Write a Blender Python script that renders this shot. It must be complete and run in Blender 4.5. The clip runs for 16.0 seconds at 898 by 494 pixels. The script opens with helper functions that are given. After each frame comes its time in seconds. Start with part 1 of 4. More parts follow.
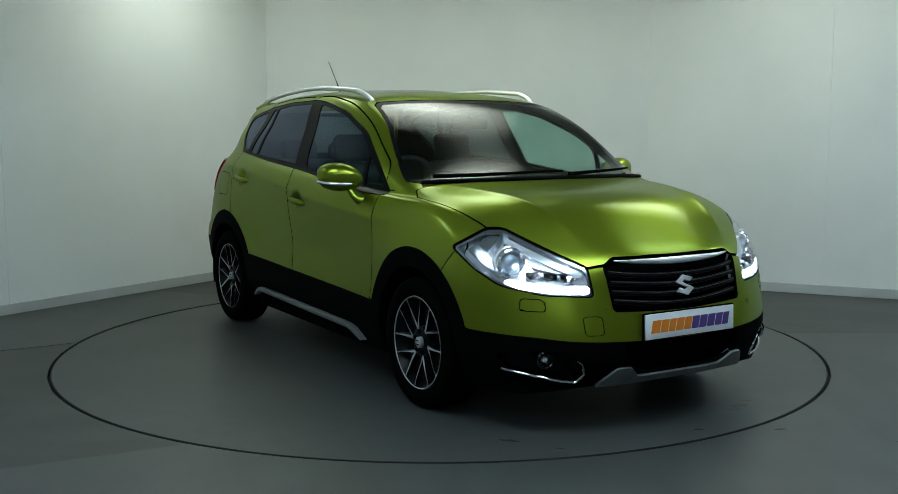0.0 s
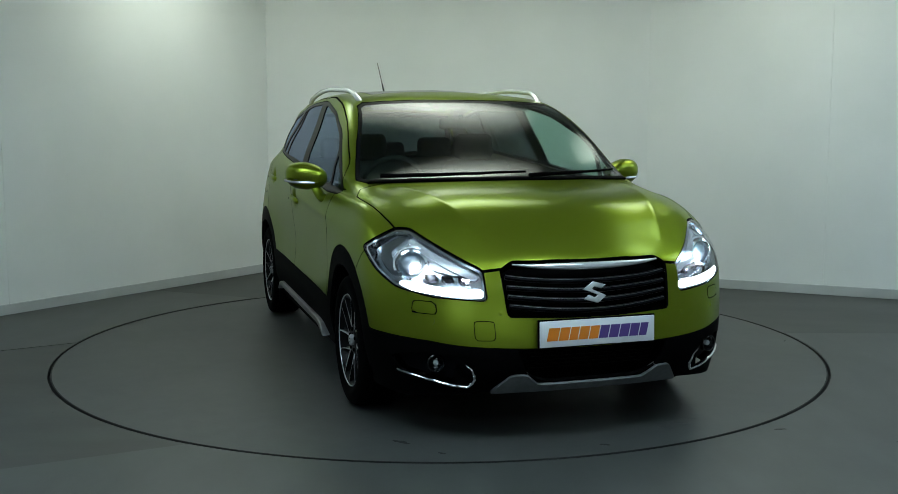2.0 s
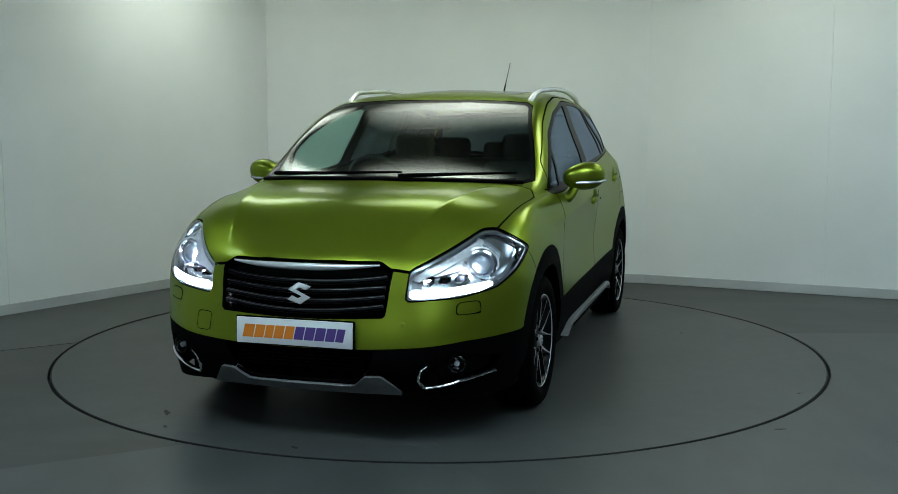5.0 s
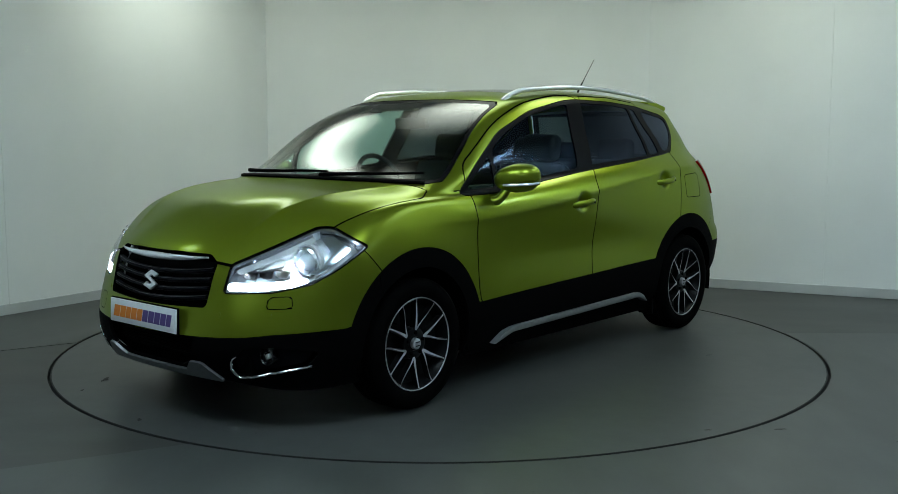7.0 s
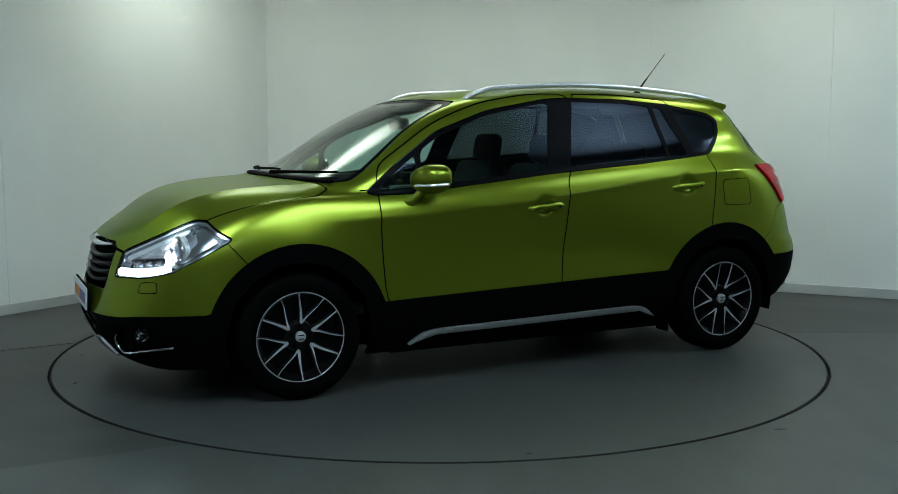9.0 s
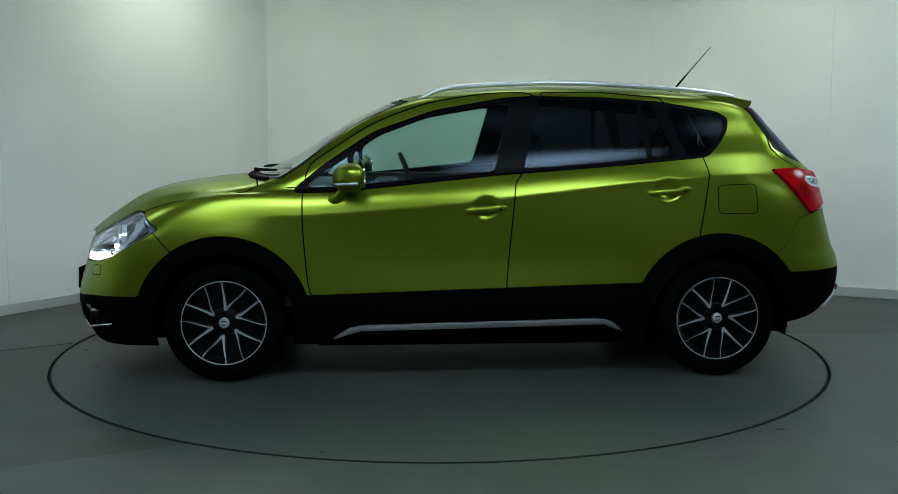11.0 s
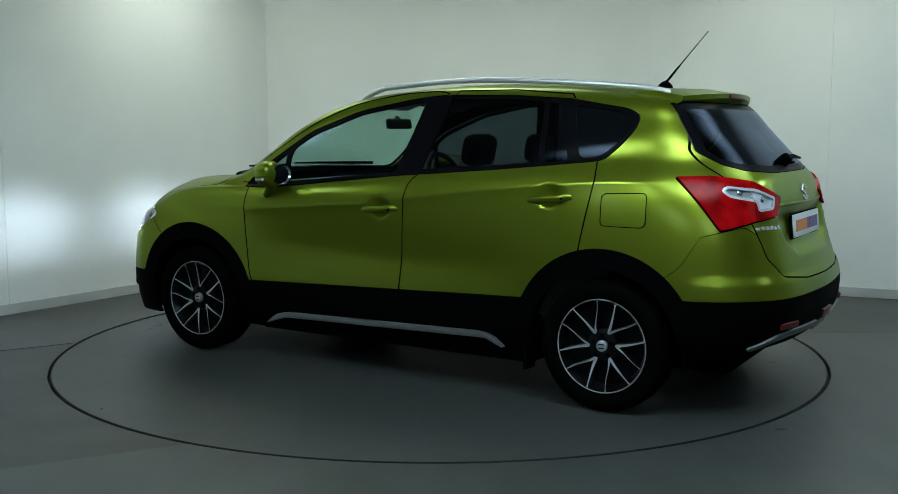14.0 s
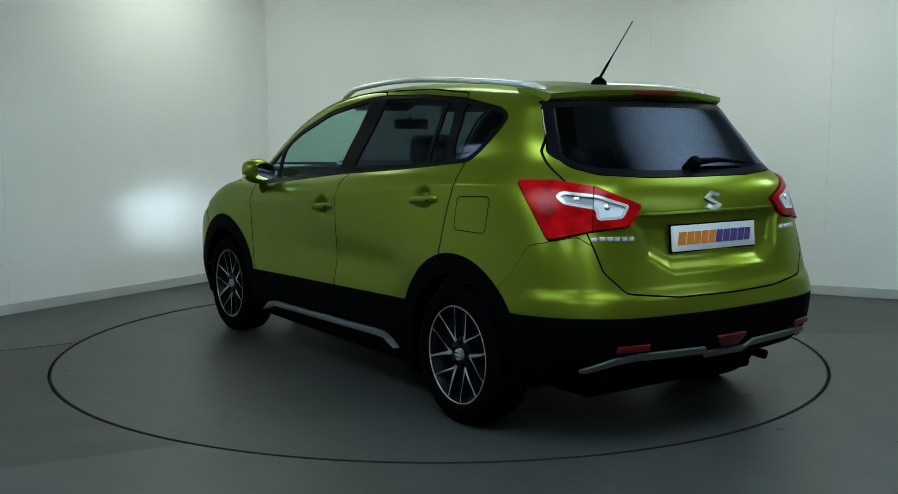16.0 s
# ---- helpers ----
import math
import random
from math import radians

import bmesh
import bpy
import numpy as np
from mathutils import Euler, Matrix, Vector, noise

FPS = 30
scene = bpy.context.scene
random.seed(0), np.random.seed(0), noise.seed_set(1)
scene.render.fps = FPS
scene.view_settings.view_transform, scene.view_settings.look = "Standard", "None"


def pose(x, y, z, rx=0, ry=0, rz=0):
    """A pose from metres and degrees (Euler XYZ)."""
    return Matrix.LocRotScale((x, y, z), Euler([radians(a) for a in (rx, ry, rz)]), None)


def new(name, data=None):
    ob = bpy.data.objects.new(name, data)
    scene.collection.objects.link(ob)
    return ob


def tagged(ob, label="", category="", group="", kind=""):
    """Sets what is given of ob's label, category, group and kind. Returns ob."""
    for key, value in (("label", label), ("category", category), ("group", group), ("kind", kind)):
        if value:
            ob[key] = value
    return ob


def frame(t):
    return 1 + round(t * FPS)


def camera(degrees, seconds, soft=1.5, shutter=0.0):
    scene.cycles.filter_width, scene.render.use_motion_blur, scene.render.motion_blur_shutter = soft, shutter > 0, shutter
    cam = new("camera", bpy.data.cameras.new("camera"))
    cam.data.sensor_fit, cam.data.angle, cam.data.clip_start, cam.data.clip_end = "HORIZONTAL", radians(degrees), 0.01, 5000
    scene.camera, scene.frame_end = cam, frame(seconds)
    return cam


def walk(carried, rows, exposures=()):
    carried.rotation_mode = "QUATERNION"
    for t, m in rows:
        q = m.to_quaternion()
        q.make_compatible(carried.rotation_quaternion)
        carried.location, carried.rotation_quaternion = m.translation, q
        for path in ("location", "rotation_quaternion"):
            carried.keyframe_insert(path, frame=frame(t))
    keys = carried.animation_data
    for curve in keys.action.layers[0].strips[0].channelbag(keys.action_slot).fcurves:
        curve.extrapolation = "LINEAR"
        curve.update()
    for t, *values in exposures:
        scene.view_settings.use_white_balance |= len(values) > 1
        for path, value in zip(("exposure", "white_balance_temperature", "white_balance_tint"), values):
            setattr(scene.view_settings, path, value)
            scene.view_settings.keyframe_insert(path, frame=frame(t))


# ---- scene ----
cam = camera(47.886, 16.0, soft=0.8)
EYE = pose(0, -6.105, 1.304, 0, 0, -0.5) @ pose(0, 0, 0, 90 - 6.565, 0, 0)
walk(cam, [(0.0, EYE), (16.0, EYE)], exposures=[(0.0, 0.0), (16.0, 0.0)])

# ---- light: a closed showroom, lit by ceiling lamps only, four of them added fill ----
world = bpy.data.worlds.new("world")
world.use_nodes = True
world.node_tree.nodes["Background"].inputs[0].default_value = (0.02, 0.022, 0.025, 1)
world.node_tree.nodes["Background"].inputs[1].default_value = 0.3
scene.world = world
LAMP_COOL = (0.68, 0.90, 1.0)
LAMP_WARM = (0.91, 1.0, 0.88)
LAMPS = [  # x, y, colour, strength, size
    (-1.72, 1.80, LAMP_WARM, 10.0, 0.64), (0.10, 1.05, LAMP_WARM, 7.8, 0.92), (2.35, 0.85, LAMP_WARM, 11.0, 0.70),
    (-1.25, -3.3, LAMP_COOL, 15.5, 1.0), (1.25, -3.3, LAMP_COOL, 15.0, 1.0),
    (2.75, -0.85, LAMP_COOL, 5.0, 0.85), (4.9, 0.10, LAMP_COOL, 27.0, 0.6), (-3.25, -0.55, LAMP_COOL, 10.0, 0.45),
    # last four: fill lamps added towards and behind the camera, no source known
    (5.2, -2.9, LAMP_COOL, 3.0, 1.0), (-4.3, -5.6, LAMP_COOL, 4.5, 1.0),
    (-1.25, -6.6, LAMP_COOL, 6.0, 1.0), (1.25, -6.6, LAMP_COOL, 6.0, 1.0)]
CEIL = 2.95


# ---- materials ----
def mat(name, color, rough=0.5, metal=0.0, **k):
    m = bpy.data.materials.new(name)
    m.use_nodes = True
    b = m.node_tree.nodes["Principled BSDF"]
    b.inputs["Base Color"].default_value = (*color, 1)
    b.inputs["Roughness"].default_value = rough
    b.inputs["Metallic"].default_value = metal
    for key, v in k.items():
        b.inputs[key.replace("_", " ")].default_value = v
    return m


def grain(m, scale, low, high, rough=None, bump=0.0, detail=6, stretch=None, second=None):
    """Noise between two colours at one scale, with wear in the roughness and a fine relief."""
    nt = m.node_tree
    b = nt.nodes["Principled BSDF"]
    co = nt.nodes.new("ShaderNodeTexCoord")
    src = co.outputs["Object"]
    if stretch:
        mp = nt.nodes.new("ShaderNodeMapping")
        mp.inputs["Scale"].default_value = stretch
        nt.links.new(src, mp.inputs["Vector"])
        src = mp.outputs["Vector"]
    n = nt.nodes.new("ShaderNodeTexNoise")
    n.inputs["Scale"].default_value = scale
    n.inputs["Detail"].default_value = detail
    nt.links.new(src, n.inputs["Vector"])
    r = nt.nodes.new("ShaderNodeValToRGB")
    r.color_ramp.elements[0].position, r.color_ramp.elements[1].position = 0.3, 0.7
    r.color_ramp.elements[0].color, r.color_ramp.elements[1].color = (*low, 1), (*high, 1)
    nt.links.new(n.outputs["Fac"], r.inputs["Fac"])
    col = r.outputs["Color"]
    if second:
        n2 = nt.nodes.new("ShaderNodeTexNoise")
        n2.inputs["Scale"].default_value = second[0]
        n2.inputs["Detail"].default_value = 8
        nt.links.new(src, n2.inputs["Vector"])
        r2 = nt.nodes.new("ShaderNodeValToRGB")
        r2.color_ramp.elements[0].position, r2.color_ramp.elements[1].position = 0.35, 0.65
        r2.color_ramp.elements[0].color = (second[1],) * 3 + (1,)
        r2.color_ramp.elements[1].color = (second[2],) * 3 + (1,)
        nt.links.new(n2.outputs["Fac"], r2.inputs["Fac"])
        mx = nt.nodes.new("ShaderNodeMix")
        mx.data_type, mx.blend_type = "RGBA", "MULTIPLY"
        mx.inputs["Factor"].default_value = 1.0
        nt.links.new(col, mx.inputs["A"])
        nt.links.new(r2.outputs["Color"], mx.inputs["B"])
        col = mx.outputs["Result"]
    nt.links.new(col, b.inputs["Base Color"])
    if rough:
        mr = nt.nodes.new("ShaderNodeMapRange")
        mr.inputs["To Min"].default_value, mr.inputs["To Max"].default_value = rough
        nt.links.new(n.outputs["Fac"], mr.inputs["Value"])
        nt.links.new(mr.outputs["Result"], b.inputs["Roughness"])
    if bump:
        n3 = nt.nodes.new("ShaderNodeTexNoise")
        n3.inputs["Scale"].default_value = scale * 30
        nt.links.new(src, n3.inputs["Vector"])
        bp = nt.nodes.new("ShaderNodeBump")
        bp.inputs["Strength"].default_value = bump
        bp.inputs["Distance"].default_value = 0.002
        nt.links.new(n3.outputs["Fac"], bp.inputs["Height"])
        nt.links.new(bp.outputs["Normal"], b.inputs["Normal"])
    return m


def glow(name, color, strength):
    m = mat(name, color)
    b = m.node_tree.nodes["Principled BSDF"]
    b.inputs["Emission Color"].default_value = (*color, 1)
    b.inputs["Emission Strength"].default_value = strength
    return m


def soft_glow(name, color, strength):
    """A lamp diffuser that is brightest in its middle and fades towards its edge, for soft reflections."""
    m = glow(name, color, 0.0)
    nt = m.node_tree
    co = nt.nodes.new("ShaderNodeTexCoord")
    mp = nt.nodes.new("ShaderNodeMapping")
    mp.inputs["Scale"].default_value = (1 / 1.15, 1 / 1.0, 0.01)
    gr = nt.nodes.new("ShaderNodeTexGradient")
    gr.gradient_type = "SPHERICAL"
    mu = nt.nodes.new("ShaderNodeMath")
    mu.operation = "MULTIPLY"
    mu.inputs[1].default_value = strength
    nt.links.new(co.outputs["Object"], mp.inputs["Vector"])
    nt.links.new(mp.outputs["Vector"], gr.inputs["Vector"])
    nt.links.new(gr.outputs["Fac"], mu.inputs[0])
    nt.links.new(mu.outputs[0], nt.nodes["Principled BSDF"].inputs["Emission Strength"])
    return m


def glass(name, color, rough=0.0, sheen=(1, 1, 1)):
    """Thin tinted glass: part straight through, tinted, part mirror by Fresnel."""
    m = bpy.data.materials.new(name)
    m.use_nodes = True
    nt = m.node_tree
    nt.nodes.clear()
    out = nt.nodes.new("ShaderNodeOutputMaterial")
    tr = nt.nodes.new("ShaderNodeBsdfTransparent")
    tr.inputs["Color"].default_value = (*color, 1)
    gl = nt.nodes.new("ShaderNodeBsdfGlossy")
    gl.inputs["Roughness"].default_value = rough
    gl.inputs["Color"].default_value = (*sheen, 1)
    lw = nt.nodes.new("ShaderNodeLayerWeight")
    lw.inputs["Blend"].default_value = 0.5
    pw = nt.nodes.new("ShaderNodeMath")
    pw.operation = "POWER"
    pw.inputs[1].default_value = 5.0
    fr = nt.nodes.new("ShaderNodeMapRange")
    fr.inputs["To Min"].default_value, fr.inputs["To Max"].default_value = 0.03, 1.0
    nt.links.new(lw.outputs["Facing"], pw.inputs[0])
    nt.links.new(pw.outputs[0], fr.inputs["Value"])
    mx = nt.nodes.new("ShaderNodeMixShader")
    nt.links.new(fr.outputs[0], mx.inputs[0])
    nt.links.new(tr.outputs[0], mx.inputs[1])
    nt.links.new(gl.outputs[0], mx.inputs[2])
    nt.links.new(mx.outputs[0], out.inputs["Surface"])
    return m


M_FLOOR = grain(mat("painted_concrete", (0.07, 0.075, 0.07), 0.5, Specular_IOR_Level=0.3), 0.9, (0.030, 0.0300, 0.0250), (0.054, 0.0575, 0.055), (0.38, 0.55), 0.08,
                second=(2.6, 0.80, 1.14), stretch=(0.7, 1.5, 1))
M_DISC = grain(mat("turntable_paint", (0.07, 0.075, 0.07), 0.45, Specular_IOR_Level=0.3), 1.3, (0.041, 0.044, 0.0415), (0.053, 0.0565, 0.0535), (0.34, 0.5), 0.08,
               second=(9.0, 0.9, 1.06))
M_SHEET = grain(mat("floor_sheet_paint", (0.06, 0.065, 0.062), 0.45, Specular_IOR_Level=0.3), 1.1, (0.041, 0.044, 0.0415), (0.054, 0.0575, 0.054), (0.34, 0.5), 0.08,
                second=(3.4, 0.86, 1.10), stretch=(1.6, 0.7, 1))
# near-black for the turntable joint, its shade put into the colour
M_GAP = mat("gap_black", (0.004, 0.004, 0.004), 0.8)
M_WALL = grain(mat("wall_panel_paint", (0.74, 0.76, 0.75), 0.55), 1.2, (0.76, 0.785, 0.775), (0.82, 0.84, 0.83), (0.45, 0.6), 0.04,
               second=(0.35, 0.93, 1.03))
# grey of the unseen walls, set for the fill they return to the car
M_BACKWALL = grain(mat("unseen_wall_grey", (0.28, 0.285, 0.29), 0.7), 1.2, (0.46, 0.465, 0.47), (0.54, 0.545, 0.55), (0.6, 0.75), 0.04)
M_SKIRT = grain(mat("skirting_paint", (0.45, 0.47, 0.47), 0.4), 3.0, (0.42, 0.44, 0.44), (0.5, 0.52, 0.52))
M_CEIL = grain(mat("ceiling_paint", (0.5, 0.5, 0.5), 0.8), 2.0, (0.64, 0.65, 0.66), (0.70, 0.71, 0.72))
M_FRAME = mat("lamp_frame_white", (0.8, 0.8, 0.8), 0.4)
M_PAINT = grain(mat("green_metallic_paint", (0.22, 0.30, 0.010), 0.29, 0.84, Coat_Weight=0.5, Coat_IOR=1.35, Coat_Roughness=0.14, Specular_Tint=(0.30, 0.38, 0.03, 1)), 900.0,
                (0.205, 0.262, 0.018), (0.250, 0.310, 0.024), detail=1)
M_CLAD = grain(mat("black_grained_plastic", (0.010, 0.010, 0.011), 0.6, Specular_IOR_Level=0.015), 60.0, (0.0012, 0.0012, 0.0013), (0.0022, 0.0022, 0.0024), (0.55, 0.68), 0.1)
M_GLOSSBLK = mat("black_gloss", (0.006, 0.006, 0.007), 0.12)
M_SURROUND = mat("satin_black", (0.0045, 0.0045, 0.006), 0.3, Specular_IOR_Level=0.03)
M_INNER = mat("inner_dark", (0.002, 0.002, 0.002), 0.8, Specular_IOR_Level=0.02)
M_SILVER = grain(mat("silver_trim_paint", (0.36, 0.37, 0.38), 0.4, 0.6), 40.0, (0.17, 0.175, 0.18), (0.215, 0.22, 0.225), (0.35, 0.45))
M_CHROME = mat("chrome", (0.85, 0.86, 0.88), 0.08, 1.0)
M_EMBLEM = mat("bright_emblem", (0.8, 0.81, 0.83), 0.15, 0.55)
M_RAIL = grain(mat("brushed_aluminium", (0.88, 0.89, 0.9), 0.2, 0.45), 30.0, (0.85, 0.86, 0.88), (0.92, 0.93, 0.95), (0.18, 0.3), stretch=(1, 20, 20))
M_WHEEL = grain(mat("machined_alloy", (0.7, 0.71, 0.73), 0.35, 0.35), 25.0, (0.38, 0.39, 0.41), (0.48, 0.49, 0.51), (0.3, 0.42))
M_WHEELBLK = mat("wheel_black_paint", (0.004, 0.004, 0.0045), 0.3, Specular_IOR_Level=0.12)
M_TYRE = grain(mat("tyre_rubber", (0.010, 0.010, 0.010), 0.75, Specular_IOR_Level=0.015), 30.0, (0.0012, 0.0012, 0.0012), (0.0024, 0.0024, 0.0024), (0.65, 0.85))
M_GLASS = glass("windscreen_glass", (0.60, 0.78, 0.71), 0.10)
M_GLASS_S = glass("side_glass", (0.58, 0.76, 0.71), 0.10, sheen=(0.50, 0.62, 0.85))
M_PRIV = glass("privacy_glass", (0.075, 0.09, 0.105), 0.12, sheen=(0.55, 0.65, 0.88))
M_LENS = glass("lamp_lens", (0.95, 0.97, 1.0))
M_RED = grain(mat("tail_lamp_red", (0.36, 0.003, 0.003), 0.10, Specular_IOR_Level=0.1), 14.0, (0.20, 0.002, 0.003), (0.52, 0.004, 0.006), detail=2)
M_REDREF = mat("reflector_red", (0.11, 0.002, 0.002), 0.3)
M_REFL = mat("lamp_reflector", (0.75, 0.78, 0.82), 0.15, 1.0)
M_REFLW = mat("clear_lamp_white", (0.7, 0.7, 0.72), 0.12, 0.3)
M_DRL = glow("led_bar", (0.72, 0.88, 1.0), 22.0)
# strong emitter added so that the headlamps light the wall
M_BEAM = glow("beam_emitter", (0.74, 0.89, 1.0), 15000.0)
M_BEAM.cycles.emission_sampling = "FRONT"
M_SEAT = grain(mat("dark_seat_fabric", (0.02, 0.02, 0.022), 0.9), 90.0, (0.016, 0.016, 0.018), (0.028, 0.028, 0.03), bump=0.2)
M_TRIMIN = grain(mat("dashboard_plastic", (0.016, 0.016, 0.017), 0.6), 80.0, (0.013, 0.013, 0.014), (0.02, 0.02, 0.021), bump=0.1)
M_LINER = grain(mat("pale_headliner", (0.28, 0.28, 0.26), 0.9), 60.0, (0.25, 0.25, 0.235), (0.3, 0.3, 0.28))
M_PLATE = grain(mat("white_plate", (0.72, 0.74, 0.78), 0.3), 15.0, (0.70, 0.72, 0.76), (0.75, 0.77, 0.8))
M_ORANGE = mat("orange_print", (0.75, 0.22, 0.02), 0.4)
M_PURPLE = mat("purple_print", (0.09, 0.05, 0.22), 0.4)
M_STAIN_GLINT = mat("dried_mark_and_glint", (0.085, 0.09, 0.087), 0.7)


# ---- mesh helpers ----
def part(name, bm, material, parent=None, label="", smooth=True, at=None):
    me = bpy.data.meshes.new(name)
    bm.to_mesh(me)
    bm.free()
    for f in me.polygons:
        f.use_smooth = smooth
    if smooth:
        me.set_sharp_from_angle(angle=radians(40))
    me.materials.append(material)
    ob = new(name, me)
    ob.parent = parent
    if at is not None:
        ob.matrix_basis = at
    if label:
        ob["label"] = label
    return ob


def box(cx, cy, cz, sx, sy, sz, bevel=0.0, segs=2, m=None, bm=None):
    b2 = bmesh.new()
    bmesh.ops.create_cube(b2, size=1, matrix=Matrix.Translation((cx, cy, cz)) @ Matrix.Diagonal((sx, sy, sz, 1)))
    if bevel:
        bmesh.ops.bevel(b2, geom=b2.edges[:], offset=bevel, segments=segs, affect="EDGES", profile=0.5)
    if m:
        bmesh.ops.transform(b2, matrix=m, verts=b2.verts)
    return merge(bm, b2)


def merge(bm, other):
    if bm is None:
        return other
    me = bpy.data.meshes.new("tmp")
    other.to_mesh(me)
    other.free()
    bm.from_mesh(me)
    bpy.data.meshes.remove(me)
    return bm


def lathe(profile, n=48, axis="Y", bm=None):
    """Turns a profile of (radius, along) round an axis."""
    b = bmesh.new()
    rings = []
    for r, a in profile:
        ring = []
        for i in range(n):
            w = 2 * math.pi * i / n
            c, s = r * math.cos(w), r * math.sin(w)
            ring.append(b.verts.new({"Y": (c, a, s), "X": (a, c, s), "Z": (c, s, a)}[axis]))
        rings.append(ring)
    for r0, r1 in zip(rings, rings[1:]):
        for i in range(n):
            b.faces.new((r0[i], r0[(i + 1) % n], r1[(i + 1) % n], r1[i]))
    bmesh.ops.recalc_face_normals(b, faces=b.faces)
    return merge(bm, b)


def tube(points, radii, n=10, flat=1.0, bm=None):
    """A round or flattened bar along points; closed at both ends."""
    b = bmesh.new()
    pts = [Vector(q) for q in points]
    rings = []
    for i, q in enumerate(pts):
        d = (pts[min(i + 1, len(pts) - 1)] - pts[max(i - 1, 0)]).normalized()
        up = Vector((0, 0, 1)) if abs(d.z) < 0.95 else Vector((1, 0, 0))
        s = d.cross(up).normalized()
        t = s.cross(d)
        r = radii[i] if isinstance(radii, (list, tuple)) else radii
        rings.append([b.verts.new(q + s * r * math.cos(a) + t * r * flat * math.sin(a)) for a in (2 * math.pi * k / n for k in range(n))])
    for r0, r1 in zip(rings, rings[1:]):
        for i in range(n):
            b.faces.new((r0[i], r0[(i + 1) % n], r1[(i + 1) % n], r1[i]))
    b.faces.new(rings[0])
    b.faces.new(rings[-1])
    bmesh.ops.recalc_face_normals(b, faces=b.faces)
    return merge(bm, b)


def prism(poly, depth, m=None, bevel=0.0, bm=None):
    """A flat polygon (u, v) given depth; u, v become x, y and the depth z."""
    b = bmesh.new()
    f = b.faces.new([b.verts.new((u, v, 0)) for u, v in poly])
    r = bmesh.ops.extrude_face_region(b, geom=[f])
    bmesh.ops.translate(b, vec=(0, 0, depth), verts=[e for e in r["geom"] if isinstance(e, bmesh.types.BMVert)])
    bmesh.ops.recalc_face_normals(b, faces=b.faces)
    if bevel:
        bmesh.ops.bevel(b, geom=b.edges[:], offset=bevel, segments=2, affect="EDGES", profile=0.5)
    if m:
        bmesh.ops.transform(b, matrix=m, verts=b.verts)
    return merge(bm, b)


def spline(points, n):
    """Catmull-Rom through points, n samples."""
    q = np.array(points, float)
    q = np.vstack([2 * q[0] - q[1], q, 2 * q[-1] - q[-2]])
    out = []
    for k in np.linspace(0, len(points) - 1, n):
        i = min(int(k), len(points) - 2)
        t = k - i
        a, b, c, d = q[i:i + 4]
        out.append(0.5 * (2 * b + (c - a) * t + (2 * a - 5 * b + 4 * c - d) * t * t + (3 * b - a - 3 * c + d) * t ** 3))
    return [tuple(v) for v in out]


# ---- the room ----
COR_A, COR_B = Vector((-1.59, 3.30, 0)), Vector((1.76, 2.51, 0))
DIR_L = Vector((-0.55, -0.835, 0)).normalized()
DIR_R = Vector((0.9, -0.435, 0)).normalized()
ENDS = {"wall_west": (COR_A, COR_A + DIR_L * 11.2), "wall_north": (COR_B, COR_A), "wall_north_east": (COR_B + DIR_R * 7.4, COR_B)}
W2, N2 = ENDS["wall_west"][1], ENDS["wall_north_east"][0]
ENDS["wall_south"] = (Vector((W2.x, -10, 0)), Vector((N2.x, -10, 0)))
ENDS["wall_west_back"] = (W2, Vector((W2.x, -10, 0)))
ENDS["wall_east"] = (Vector((N2.x, -10, 0)), N2)


def wall_between(name, a, b, first, step, paint=M_WALL, label="plain off-white showroom wall of tall joined panels"):
    """A wall with its inner face on the line a-b (room on the left going from a to b), clad in tall panels."""
    d = (b - a)
    length = d.length
    ang = math.degrees(math.atan2(d.y, d.x))
    base = pose(a.x, a.y, 0, 0, 0, ang)
    w = part(name, box(length / 2, -0.13, CEIL / 2, length + 0.24, 0.2, CEIL), paint, smooth=False, at=base)
    tagged(w, label, kind="structure")
    xs = [-0.03]
    x = first
    while x < length - 0.2:
        xs.append(x)
        x += step
    xs.append(length + 0.03)
    for x0, x1 in zip(xs, xs[1:]):
        part("wall_panel", box((x0 + x1) / 2, -0.013, CEIL / 2, x1 - x0 - 0.0008, 0.026, CEIL - 0.004, 0.0015, 1), paint, w, smooth=False)
    sk = part("baseboard", box(length / 2, 0.009, 0.0375, length, 0.018, 0.075, 0.003), M_SKIRT, smooth=False, at=base)
    tagged(sk, "pale grey painted skirting along the wall", kind="structure")
    return w


wall_between("wall_west", *ENDS["wall_west"], 2.7, 1.45)
wall_between("wall_north", *ENDS["wall_north"], 9.0, 1.45)
wall_between("wall_north_east", *ENDS["wall_north_east"], 1.6, 1.45)
# assumed walls out of view; they close the room and set the fill
for nm in ("wall_south", "wall_west_back", "wall_east"):
    wall_between(nm, *ENDS[nm], 1.4, 1.45, M_BACKWALL, "plain mid-grey painted wall of tall panels")

RING = 2.247
bm = bmesh.new()
n = 192
inner = [bm.verts.new((RING * math.cos(2 * math.pi * i / n), RING * math.sin(2 * math.pi * i / n), 0)) for i in range(n)]
low = [bm.verts.new((v.co.x, v.co.y, -0.06)) for v in inner]
outer = [bm.verts.new((14 * math.cos(2 * math.pi * i / n), -3 + 14 * math.sin(2 * math.pi * i / n), 0)) for i in range(n)]
